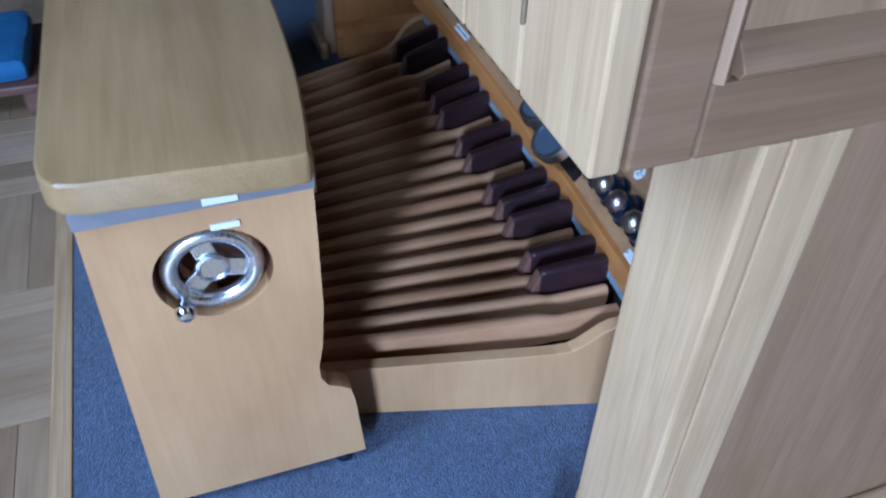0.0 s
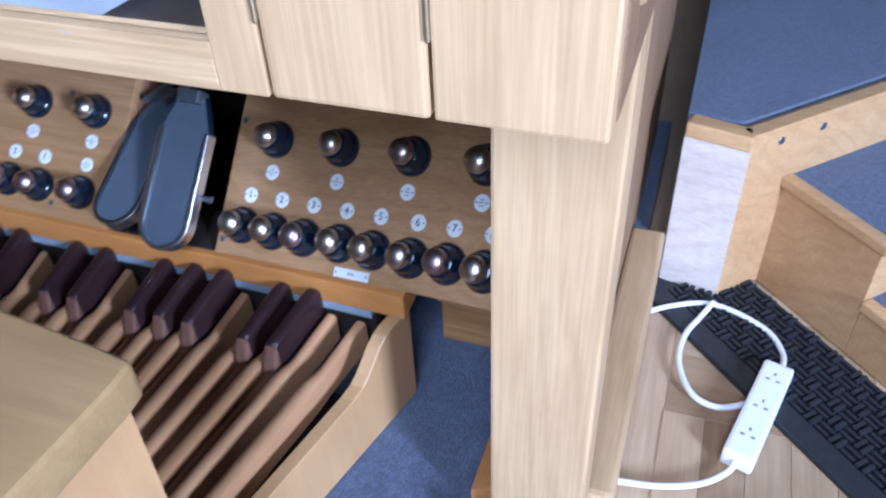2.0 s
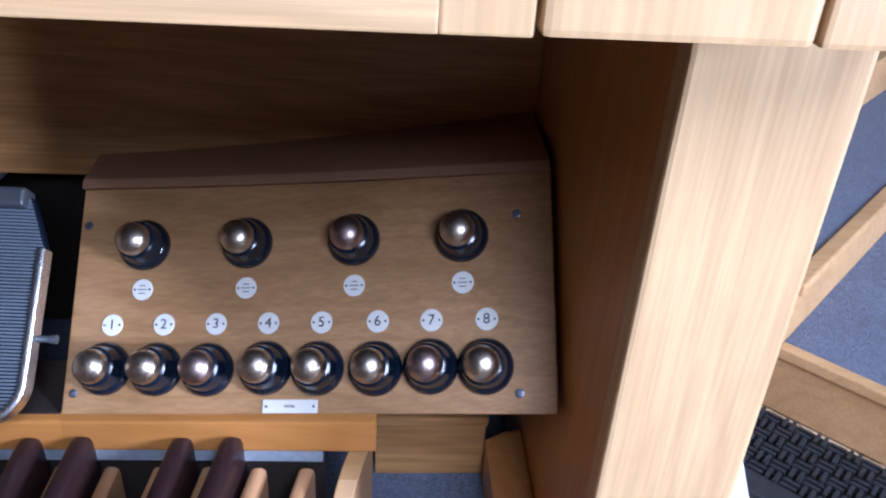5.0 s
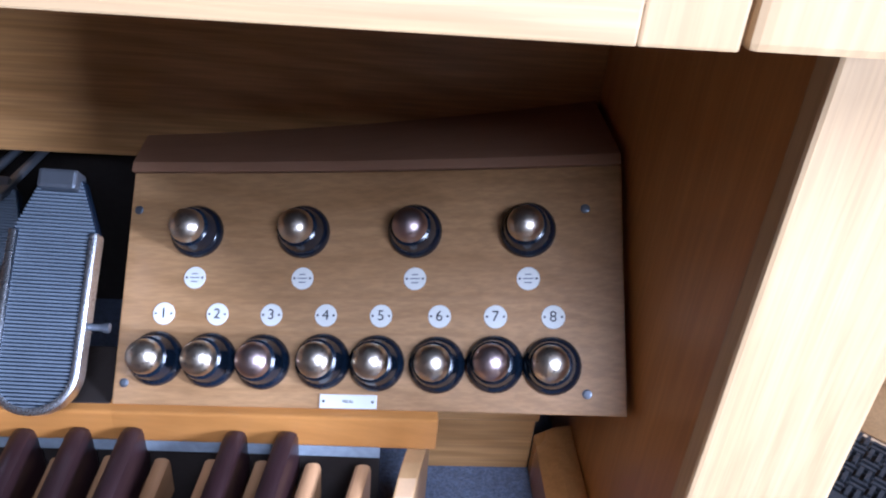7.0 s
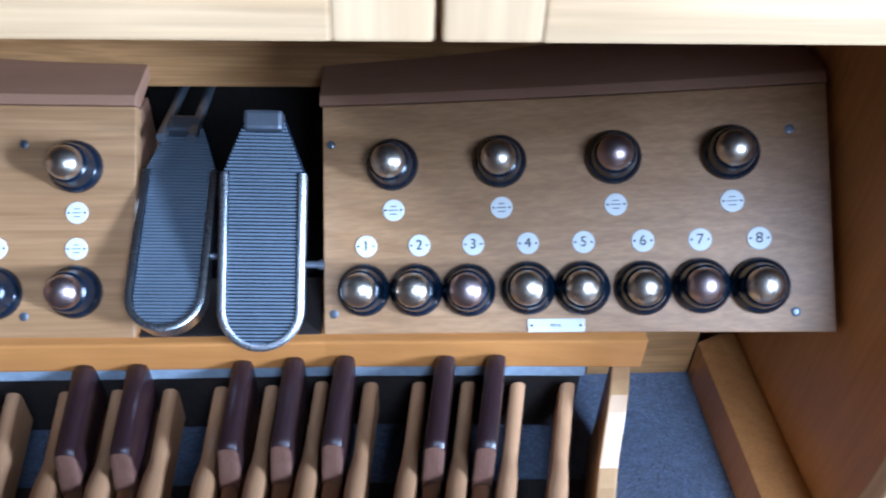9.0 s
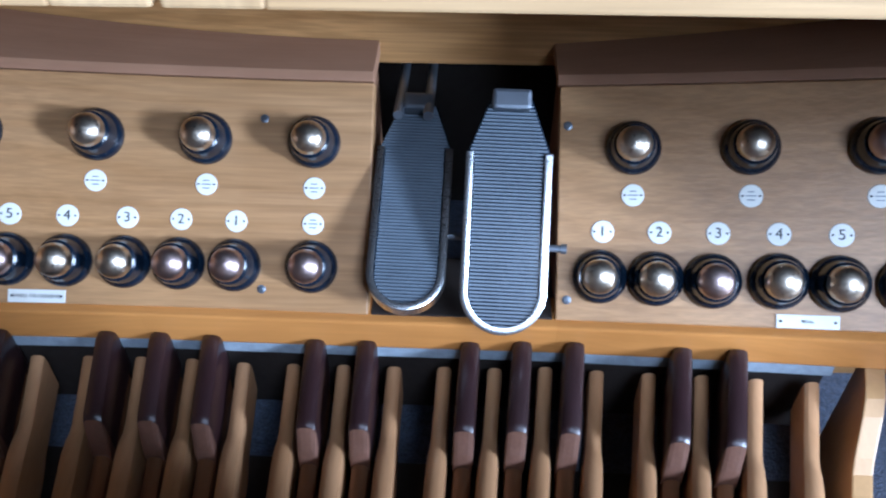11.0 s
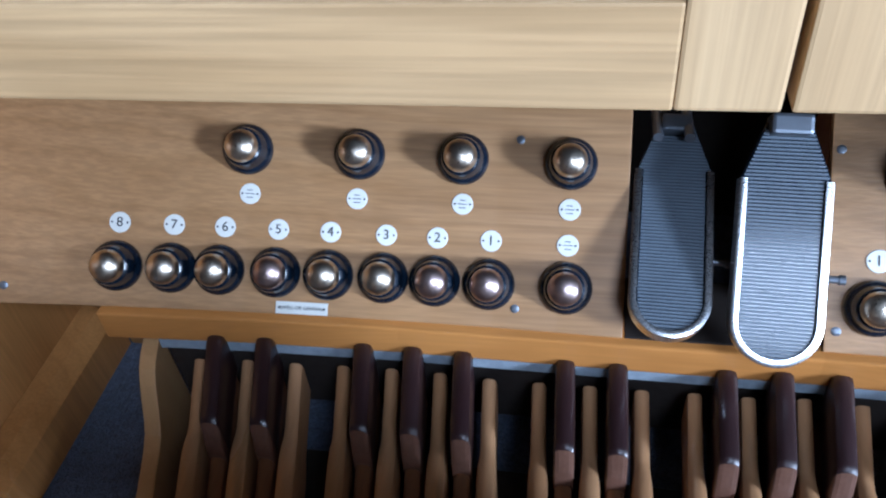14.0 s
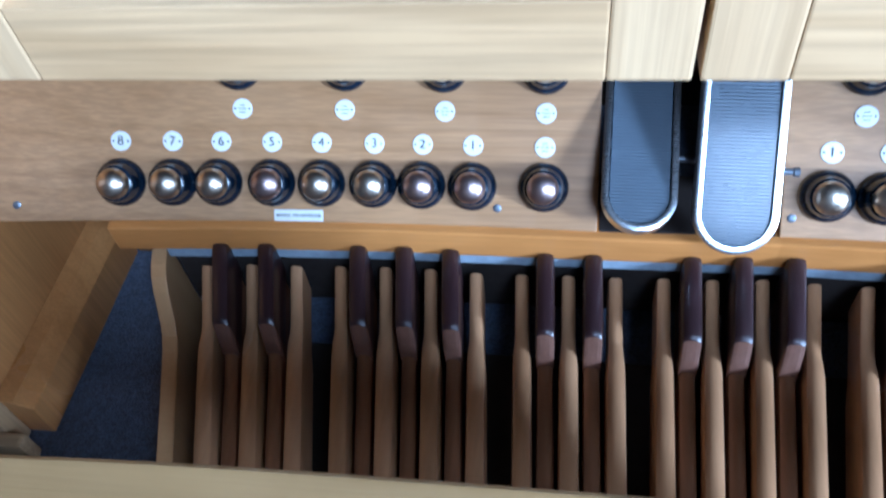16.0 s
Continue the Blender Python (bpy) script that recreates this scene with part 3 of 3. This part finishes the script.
def build_mechanism():
    for x, y0, z0, y1, z1 in ((-0.105, 0.115, 0.452, 0.41, 0.43), (-0.07, 0.115, 0.452, 0.41, 0.435)):
        r = part("shoe_rod", tube([(x, y0, z0), (x, (y0 + y1) / 2, (z0 + z1) / 2), (x, y1, z1)], 0.006), SCREW, smooth=True)
        tagged(r, "thin dark steel linkage rod behind the shoe", "linkage rod", "linkage rods")
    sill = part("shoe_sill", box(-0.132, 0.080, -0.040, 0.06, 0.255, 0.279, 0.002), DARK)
    tagged(sill, "sill under the swell shoes in the near-black recess colour", "sill")


build_mechanism()

# ---- pedalboard ----


def px_back(i):
    return -0.6637 + 0.06264 * i + -0.000073 * i * i


def px_low(i):
    return -0.5891 + 0.05423 * i + -0.000080 * i * i


# front and top of the toe rail along x: it bows towards the player and rises at both ends
RAIL_X = (-0.8, -0.75, -0.6, -0.4, -0.134, 0.083, 0.3, 0.6)
RAIL_Y = (-0.098, -0.0895, -0.0685, -0.053, -0.052, -0.053, -0.081, -0.136)
RAIL_Z = (0.324, 0.316, 0.298, 0.282, 0.2775, 0.2775, 0.3036, 0.354)


def y_back(x):
    return float(np.interp(x, RAIL_X, RAIL_Y)) - 0.002


def rise(x):
    """The hollow of the keyboard: its ends stand higher."""
    return (0.18 if x > -0.15 else 0.11) * (x + 0.15) ** 2


def along(i, u):
    """The place u metres in front of the toe rail on the line of pedal i."""
    y = y_back(px_back(i)) - u
    k = (-0.05 - y) / 0.29
    x = px_back(i) * (1 - k) + px_low(i) * k
    return Vector((x, y, rise(x)))


def bar_rings(i, stops):
    """Rounded bar: stops are (u, top, bottom, half width)."""
    rings = []
    for u, top, bot, h in stops:
        c = along(i, u)
        pts = [(-h, bot), (-h, top - 0.010), (-h * 0.86, top - 0.0035), (-h * 0.5, top - 0.0006), (0, top), (h * 0.5, top - 0.0006), (h * 0.86, top - 0.0035), (h, top - 0.010), (h, bot)]
        rings.append([c + Vector((x, 0, z)) for x, z in pts])
    return rings


PB = thing("pedalboard", (-0.15, -0.35, 0.0), "hollow maple organ pedalboard with rosewood sharps and radiating keys", "pedalboard")


def build_pedalboard():
    rnd = random.Random(5)
    for i in range(18):
        d = rnd.uniform(-0.0015, 0.0015)
        st = [(0.002, 0.204 + d, 0.15, 0.0094), (0.088, 0.190 + d, 0.14, 0.0094), (0.100, 0.190 + d, 0.14, 0.0098), (0.112, 0.193 + d, 0.138, 0.0107), (0.130, 0.194 + d, 0.136, 0.0116), (0.30, 0.184 + d, 0.125, 0.0118), (0.50, 0.170 + d, 0.112, 0.0118)]
        part("natural_key", loft(bar_rings(i, st)), NATURAL, PB, "pale maple natural key" if i == 0 else "", smooth=True)
    for i in (0, 1, 3, 4, 5, 7, 8, 10, 11, 12, 14, 15):
        j = i + 0.5
        d = rnd.uniform(-0.0015, 0.0015)
        st = [(0.004, 0.194 + d, 0.14, 0.0092), (0.14, 0.178 + d, 0.13, 0.0100), (0.3, 0.170 + d, 0.12, 0.0106), (0.5, 0.156 + d, 0.108, 0.0106)]
        part("sharp_key", loft(bar_rings(j, st)), STICK, PB, "red-brown key stick" if i == 0 else "", smooth=True)
        h = 0.0118
        st = [(-0.010, 0.232, 0.18, h * 0.7), (-0.007, 0.242, 0.18, h * 0.9), (0.0, 0.248, 0.18, h), (0.010, 0.249, 0.18, h), (0.102, 0.232, 0.172, h), (0.107, 0.230, 0.172, h), (0.110, 0.227, 0.172, h * 0.97)]
        part("sharp_cap", loft(bar_rings(j, st)), SHARP, PB, "dark rosewood sharp cap" if i == 0 else "", smooth=True)
        st = [(0.1101, 0.2268, 0.17, h * 0.97), (0.121, 0.199, 0.17, h * 0.95), (0.1245, 0.184, 0.17, h * 0.93)]
        part("sharp_nose", loft(bar_rings(j, st)), NOSE, PB, "worn lighter nose" if i == 0 else "")
    # cheeks with a step down behind the sharps
    for i in (18.0, -1.0):
        prof = [(-0.03, 0.218), (0.010, 0.218), (0.028, 0.214), (0.044, 0.204), (0.060, 0.188), (0.074, 0.174), (0.088, 0.165), (0.11, 0.161), (0.16, 0.160), (0.52, 0.156)]
        q = [along(i, u) for u, z in prof]
        ring = [p + Vector((-0.011, 0, z)) for p, (u, z) in zip(q, prof)]
        low = [Vector((p.x - 0.011, p.y, 0.086)) for p in q]
        bm = bmesh.new()
        cols = [[bm.verts.new(v) for v in (a, a + Vector((0.022, 0, 0)), b + Vector((0.022, 0, 0)), b)] for a, b in zip(ring, low)]
        for c0, c1 in zip(cols, cols[1:]):
            for k in range(4):
                bm.faces.new((c0[k], c0[(k + 1) % 4], c1[(k + 1) % 4], c1[k]))
        bm.faces.new(cols[0][::-1])
        bm.faces.new(cols[-1])
        bmesh.ops.recalc_face_normals(bm, faces=bm.faces)
        part("cheek", soften(bm, 0.002), BENCH_END, PB, "honey coloured end cheek")
    xs = np.linspace(-0.762, 0.447, 21)
    def bar(x, dy0, dy1, dz0, dz1):
        y, z = float(np.interp(x, RAIL_X, RAIL_Y)), float(np.interp(x, RAIL_X, RAIL_Z))
        return [(x, y + dy0, z + dz0), (x, y + dy1, z + dz0), (x, y + dy1, z + dz1), (x, y + dy0, z + dz1)]
    part("toe_rail", soften(loft([bar(x, 0.0, 0.05, -0.044, 0.0) for x in xs]), 0.003), RAIL, PB, "orange varnished toe rail")
    part("felt_strip", loft([bar(x, 0.001, 0.012, -0.060, -0.0445) for x in xs[1:-1]]), FELT, PB, "grey felt strip")
    # Near-black strip paints in the shade below the toe rail.
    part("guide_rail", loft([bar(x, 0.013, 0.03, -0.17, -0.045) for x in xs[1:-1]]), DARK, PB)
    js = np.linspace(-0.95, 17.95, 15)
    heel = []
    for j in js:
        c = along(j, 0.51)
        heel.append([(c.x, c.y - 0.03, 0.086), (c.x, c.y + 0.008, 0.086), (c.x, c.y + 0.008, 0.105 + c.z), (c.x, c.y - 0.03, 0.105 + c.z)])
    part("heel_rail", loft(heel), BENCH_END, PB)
    # Sheet added under the keys; its near-black colour is the shade between them.
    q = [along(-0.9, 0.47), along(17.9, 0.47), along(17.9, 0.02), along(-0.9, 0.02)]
    part("bottom_sheet", prism([(p.x, p.y, 0.088) for p in q], (0, 0, 0.006)), DARK, PB, "near-black sheet standing for the shade between the keys")


build_pedalboard()

# ---- bench ----


def build_bench():
    b = thing("organ_bench", (-0.135, -0.69, 0.0855), "honey coloured adjustable organ bench with bowed seat", "organ bench")
    x0, x1, c = -0.706, 0.436, -0.135
    front = []
    for k in range(25):
        x = x0 + (x1 - x0) * k / 24
        front.append((x, -0.545 - 0.028 * abs((x - c) / 0.571) ** 3.5))
    back = [(x1 + 0.001, -0.60), (x1 - 0.014, -0.80), (x1 - 0.022, -0.825), (x1 - 0.04, -0.838), (x1 - 0.07, -0.843), (x0 + 0.07, -0.843), (x0 + 0.03, -0.83), (x0 + 0.014, -0.80)]
    seat = prism([(x, y, 0.646) for x, y in front + back], (0, 0, 0.040), 0.008, 3)
    part("seat", seat, BENCH_TOP, b, "smooth olive-brown bowed seat", smooth=True)
    prof = [(-0.821, 0.622), (-0.569, 0.622), (-0.571, 0.52), (-0.573, 0.43), (-0.580, 0.36), (-0.588, 0.32), (-0.587, 0.295), (-0.578, 0.277), (-0.560, 0.267), (-0.548, 0.258), (-0.543, 0.235), (-0.533, 0.105), (-0.838, 0.105)]
    wy, wz = -0.694, 0.523
    for side, xa in ((1, 0.377), (-1, -0.675)):
        bm = bmesh.new()
        loops = [prof]
        if side > 0:
            loops.append([(wy + 0.068 * math.cos(t), wz + 0.066 * math.sin(t)) for t in np.linspace(0, 2 * math.pi, 40, endpoint=False)])
        edges = []
        for lp in loops:
            vs = [bm.verts.new((xa, y, z)) for y, z in lp]
            edges += [bm.edges.new((vs[k], vs[(k + 1) % len(vs)])) for k in range(len(vs))]
        bmesh.ops.triangle_fill(bm, use_beauty=True, edges=edges)
        made = bmesh.ops.extrude_face_region(bm, geom=bm.faces[:])
        bmesh.ops.translate(bm, verts=[g for g in made["geom"] if isinstance(g, bmesh.types.BMVert)], vec=(0.028, 0, 0))
        bmesh.ops.recalc_face_normals(bm, faces=bm.faces)
        part("end_board", bm, BENCH_END, b)
        part("height_strip", box(xa - 0.001, xa + 0.034, -0.822, -0.568, 0.6225, 0.6455, 0.001), GREY_STRIP, b, "grey metal height strip")
        for y in (-0.565, -0.81):
            part("foot_pad", lathe([(0.013, 0.0), (0.015, 0.003), (0.015, 0.013), (0.01, 0.0195)], Matrix.Translation((xa + 0.014, y, 0.0855)), 16), BLACK, b)
    # Unseen cross boards, added to block light coming in under the seat.
    part("stretcher", box(-0.647, 0.372, -0.72, -0.695, 0.17, 0.46, 0.004), BENCH_END, b)
    part("apron", box(-0.647, 0.372, -0.585, -0.560, 0.585, 0.645, 0.003), BENCH_END, b)
    # hand wheel, sunk in a round hole of the end board
    m = Matrix.Translation((0.392, wy, wz)) @ Matrix.Rotation(math.pi / 2, 4, "Y")
    cup = lathe([(0.0675, 0.012), (0.0675, -0.045), (0.001, -0.046)], m, 40)
    bmesh.ops.delete(cup, geom=[fc for fc in cup.faces if len(fc.verts) > 4 and fc.calc_center_median().x > 0.4], context="FACES_ONLY")
    part("recess_cup", cup, STICK, b, "dark wooden hole behind the hand wheel")
    part("tab", box(0.411, 0.4135, -0.690, -0.652, 0.627, 0.640, 0.0008), IVORY, b, "pale plastic tab")
    part("tab", box(0.4052, 0.4085, -0.687, -0.655, 0.588, 0.596, 0.0008), IVORY, b, "pale plastic tab")
    wheel = part("hand_wheel", ring(0.0495, 0.0105, m), ALU, b, "grey metal crank hand wheel", smooth=True)
    part("hub", lathe([(0.015, -0.016), (0.019, -0.008), (0.021, 0.0), (0.020, 0.003), (0.016, 0.0045), (0.014, 0.003), (0.001, 0.003)], m, 28), ALU, wheel, smooth=True)
    for k in range(3):
        a = math.radians(75 + 120 * k)
        sp = box(0.015, 0.047, -0.013, 0.013, -0.006, 0.0, 0.002, m @ Matrix.Rotation(a, 4, "Z"))
        part("spoke", sp, ALU, wheel)
    hm = m @ Matrix.Translation((0.034, -0.040, 0.006))
    part("crank_knob", lathe([(0.006, 0), (0.006, 0.012), (0.0105, 0.016), (0.0125, 0.022), (0.0115, 0.029), (0.007, 0.034), (0.001, 0.035)], hm, 20), STEEL, wheel, "chromed crank knob", smooth=True)


build_bench()

# ---- platform, stairs, mat and cable beside the console ----
CORNER = Vector((0.90, 0.395, 0))
ALONG = Vector((0.7101, 0.7041, 0))
OUT = Vector((0.7041, -0.7101, 0))


def build_platform():
    top = 0.375
    p = thing("carpeted_platform", (1.5, 1.5, 0), "raised wooden platform with blue carpet on top", "platform", kind="structure")
    poly = [CORNER, CORNER + ALONG * 2.8, Vector((0.79, 2.4, 0)), Vector((0.79, 0.42, 0))]
    part("platform_side", prism(poly, (0, 0, top - 0.03), 0), LIT_BOARD, p)
    inner = [v + Vector((0, 0, top - 0.006)) for v in (CORNER + ALONG * 0.03 + Vector((-0.035, 0.02, 0)), CORNER + ALONG * 2.75 + Vector((-0.05, 0.02, 0)), Vector((0.79, 2.38, 0)), Vector((0.79, 0.445, 0)))]
    part("platform_carpet", prism(inner, (0, 0, 0.008)), CARPET, p, "blue-grey carpet")
    a, b = CORNER + OUT * 0.006, CORNER + ALONG * 2.8 + OUT * 0.006
    part("edge_board", prism([a, b, b - OUT * 0.03, a - OUT * 0.03], (0, 0, top), 0.003), PINE, p)
    c, d = CORNER + Vector((0.004, -0.006, 0)), Vector((0.79, 0.416, 0))
    part("front_board", prism([c + Vector((0, 0, 0.0)), d, d + Vector((0.005, 0.02, 0)), c + Vector((0.0, 0.02, 0))], (0, 0, top - 0.03), 0), LIT_BOARD, p)
    part("front_nosing", prism([c + Vector((0, -0.006, top - 0.03)), d + Vector((0, -0.006, top - 0.03)), d + Vector((0.01, 0.03, top - 0.03)), c + Vector((0, 0.03, top - 0.03))], (0, 0, 0.03), 0.004), PINE, p)
    for s in (0.05, 0.12):
        part("screw_head", lathe([(0.008, 0), (0.007, 0.001), (0.001, 0.0012)], Matrix.Translation(CORNER + ALONG * s * 1.4 + OUT * 0.006 + Vector((0, 0, top - 0.03))) @ Matrix.Rotation(radians(45), 4, "Z") @ Matrix.Rotation(radians(90), 4, "X"), 12), SCREW, p)
    s0 = CORNER + ALONG * 0.105
    for k, (depth, z) in enumerate(((0.232, 0.258), (0.450, 0.13))):
        st = thing("stair_step", s0 + OUT * 0.1, "low wooden stair step topped with blue carpet", "stair step", "platform steps", "structure")
        a = s0 + OUT * (0.004 if k == 0 else 0.2325)
        b = s0 + OUT * (depth - 0.0)
        part("step_body", prism([a, b, b + ALONG * 1.4, a + ALONG * 1.4], (0, 0, z - 0.012), 0.002), PINE, st)
        part("side_nosing", prism([a + Vector((0, 0, z - 0.02)) - ALONG * 0.008, b + Vector((0, 0, z - 0.02)) - ALONG * 0.008 + OUT * 0.01, b + Vector((0, 0, z - 0.02)) + ALONG * 0.016 + OUT * 0.01, a + Vector((0, 0, z - 0.02)) + ALONG * 0.016], (0, 0, 0.023), 0.004), PINE, st)
        part("front_nosing", prism([b + Vector((0, 0, z - 0.02)) + OUT * 0.01 + ALONG * 0.016, b + Vector((0, 0, z - 0.02)) + OUT * 0.01 + ALONG * 1.4, b + Vector((0, 0, z - 0.02)) - OUT * 0.02 + ALONG * 1.4, b + Vector((0, 0, z - 0.02)) - OUT * 0.02 + ALONG * 0.016], (0, 0, 0.023), 0.004), PINE, st)
        part("tread_carpet", prism([a + ALONG * 0.018, b - OUT * 0.022 + ALONG * 0.018, b - OUT * 0.022 + ALONG * 1.4, a + ALONG * 1.4], (0, 0, z - 0.001)), CARPET, st, "blue-grey carpet tread")


build_platform()


def build_mat():
    """Rubber mat of raised links, laid along the side of the steps."""
    base = CORNER + ALONG * 0.092 - OUT * 0.03
    m = Matrix(((OUT.x, -ALONG.x, 0, base.x), (OUT.y, -ALONG.y, 0, base.y), (0, 0, 1, 0), (0, 0, 0, 1)))
    t = thing("rubber_mat", m @ Vector((0.4, 0.1, 0)), "black openwork rubber link mat lying on the parquet", "rubber mat")
    part("backing", prism([m @ Vector(p) for p in ((-0.03, 0, -0.003), (0.95, 0, -0.003), (0.95, 0.215, -0.003), (-0.10, 0.215, -0.003))], (0, 0, 0.005)), MAT_BLACK, t)
    part("mat_border", prism([m @ Vector(p) for p in ((-0.09, 0.17, 0.002), (0.95, 0.17, 0.002), (0.95, 0.215, 0.002), (-0.1, 0.215, 0.002))], (0, 0, 0.008), 0.002), MAT_BLACK, t)
    bms = []
    nx, ny, c = 34, 6, 0.0275
    for i in range(nx):
        for j in range(ny):
            o = Vector((-0.02 + i * c, 0.006 + j * c, 0.002))
            if (i + j) % 2:
                bms.append(box(o.x + 0.001, o.x + c - 0.001, o.y + 0.004, o.y + 0.010, 0.002, 0.011, 0))
                bms.append(box(o.x + 0.001, o.x + c - 0.001, o.y + 0.017, o.y + 0.023, 0.002, 0.011, 0))
            else:
                bms.append(box(o.x + 0.004, o.x + 0.010, o.y + 0.001, o.y + c - 0.001, 0.002, 0.013, 0))
                bms.append(box(o.x + 0.017, o.x + 0.023, o.y + 0.001, o.y + c - 0.001, 0.002, 0.013, 0))
    links = merge(*bms)
    bmesh.ops.transform(links, matrix=m, verts=links.verts)
    tagged(part("link_mesh", links, MAT_BLACK, t), kind="stuff")


build_mat()


def build_lead():
    z = 0.012
    d = (Vector((1.022, 0.206, 0)) - Vector((0.962, -0.016, 0)))
    ln = d.length
    d.normalize()
    n = Vector((-d.y, d.x, 0))
    o = Vector((0.962, -0.016, 0.001))
    m = Matrix(((n.x, d.x, 0, o.x), (n.y, d.y, 0, o.y), (0, 0, 1, o.z), (0, 0, 0, 1)))
    t = thing("extension_lead", o, "white plastic extension lead lying beside the console", "extension lead")
    part("socket_block", box(-0.026, 0.026, 0, ln, 0.0, 0.036, 0.006, m), WHITE_PLASTIC, t)
    for k in range(3):
        y = ln * (0.2 + 0.3 * k)
        part("socket_slot", merge(box(-0.012, -0.005, y - 0.002, y + 0.002, 0.0358, 0.0364, 0, m), box(0.005, 0.012, y - 0.002, y + 0.002, 0.0358, 0.0364, 0, m), box(-0.002, 0.002, y + 0.012, y + 0.018, 0.0358, 0.0364, 0, m)), GREY_STRIP, t)
    part("cable", tube([(1.027, 0.206, 0.02), (1.031, 0.256, z), (0.997, 0.314, z), (0.905, 0.354, z), (0.825, 0.328, z), (0.755, 0.271, z), (0.745, 0.216, z)], 0.0052), WHITE_PLASTIC, t, smooth=True)
    part("cable", tube([(0.900, 0.351, z + 0.009), (0.880, 0.311, z), (0.857, 0.256, z), (0.852, 0.186, z), (0.880, 0.116, z), (0.925, 0.096, z), (0.970, 0.116, z)], 0.0055), WHITE_PLASTIC, t, smooth=True)
    part("cable", tube([(0.961, -0.014, 0.02), (0.950, -0.034, z), (0.911, -0.068, z), (0.845, -0.092, z), (0.755, -0.104, z)], 0.0052), WHITE_PLASTIC, t, smooth=True)


build_lead()

STOOL_X, STOOL_Y = -1.15, -1.17
# ---- low stool with a blue bag, beyond the bench ----


def build_stool():
    st = thing("footstool", (STOOL_X, STOOL_Y, 0.0), "low dark brown wooden footstool on the parquet", "footstool")
    x, y = STOOL_X, STOOL_Y
    part("stool_top", box(x - 0.19, x + 0.19, y - 0.12, y + 0.12, 0.065, 0.09, 0.006), NOSE, st)
    for a in (-1, 1):
        for b in (-1, 1):
            part("leg", box(x + a * 0.16 - 0.02, x + a * 0.16 + 0.02, y + b * 0.09 - 0.02, y + b * 0.09 + 0.02, 0.0, 0.0645, 0.003), NOSE, st)
    bag = box(x - 0.16, x + 0.17, y - 0.10, y + 0.10, 0.0895, 0.15, 0.025)
    bmesh.ops.subdivide_edges(bag, edges=bag.edges[:], cuts=2, use_grid_fill=True)
    for v in bag.verts:
        if v.co.z > 0.1:
            v.co.z += 0.018 * noise.noise(v.co * 14.0)
    tagged(part("cloth_bag", bag, BLUE_CLOTH, None, smooth=True), "soft blue cloth bag lying on the footstool", "bag")


build_stool()

# ---- parquet blocks near the walk ----


def build_parquet():
    floor = bpy.data.objects["floor"]
    rnd = random.Random(11)
    made = {}
    def block(x, y, turn):
        if turn not in made:
            bm = box(-0.0345, 0.0345, -0.1725, 0.1725, -0.004, 0.0, 0.0006)
            if turn:
                bmesh.ops.rotate(bm, verts=bm.verts, cent=(0, 0, 0), matrix=Matrix.Rotation(radians(90), 3, "Z"))
            me = bpy.data.meshes.new("wood_block")
            bm.to_mesh(me)
            bm.free()
            me.materials.append(PARQUET if not turn else PARQUET_X)
            made[turn] = me
        ob = new("wood_block", made[turn])
        ob.location = (x, y, -0.0035 + rnd.uniform(-0.0006, 0.0006))
        ob.parent = floor
    for (x0, x1, y0, y1) in ((0.84, 1.60, -0.62, 0.42), (-2.01, 0.80, -2.06, -1.02)):
        nx, ny = int((x1 - x0) / 0.35), int((y1 - y0) / 0.35) + 1
        for i in range(nx + 1):
            for j in range(ny):
                for k in range(5):
                    if (i + j) % 2:
                        block(x0 + i * 0.35 + 0.035 + k * 0.07, y0 + j * 0.35 + 0.175, 0)
                    else:
                        block(x0 + i * 0.35 + 0.175, y0 + j * 0.35 + 0.035 + k * 0.07, 1)


PARQUET_X = wood("parquet_block_cross", (0.60, 0.45, 0.29), (0.42, 0.27, 0.14), 0, 0.32, 0.9, 23.0, 0.0, 0.4)
build_parquet()
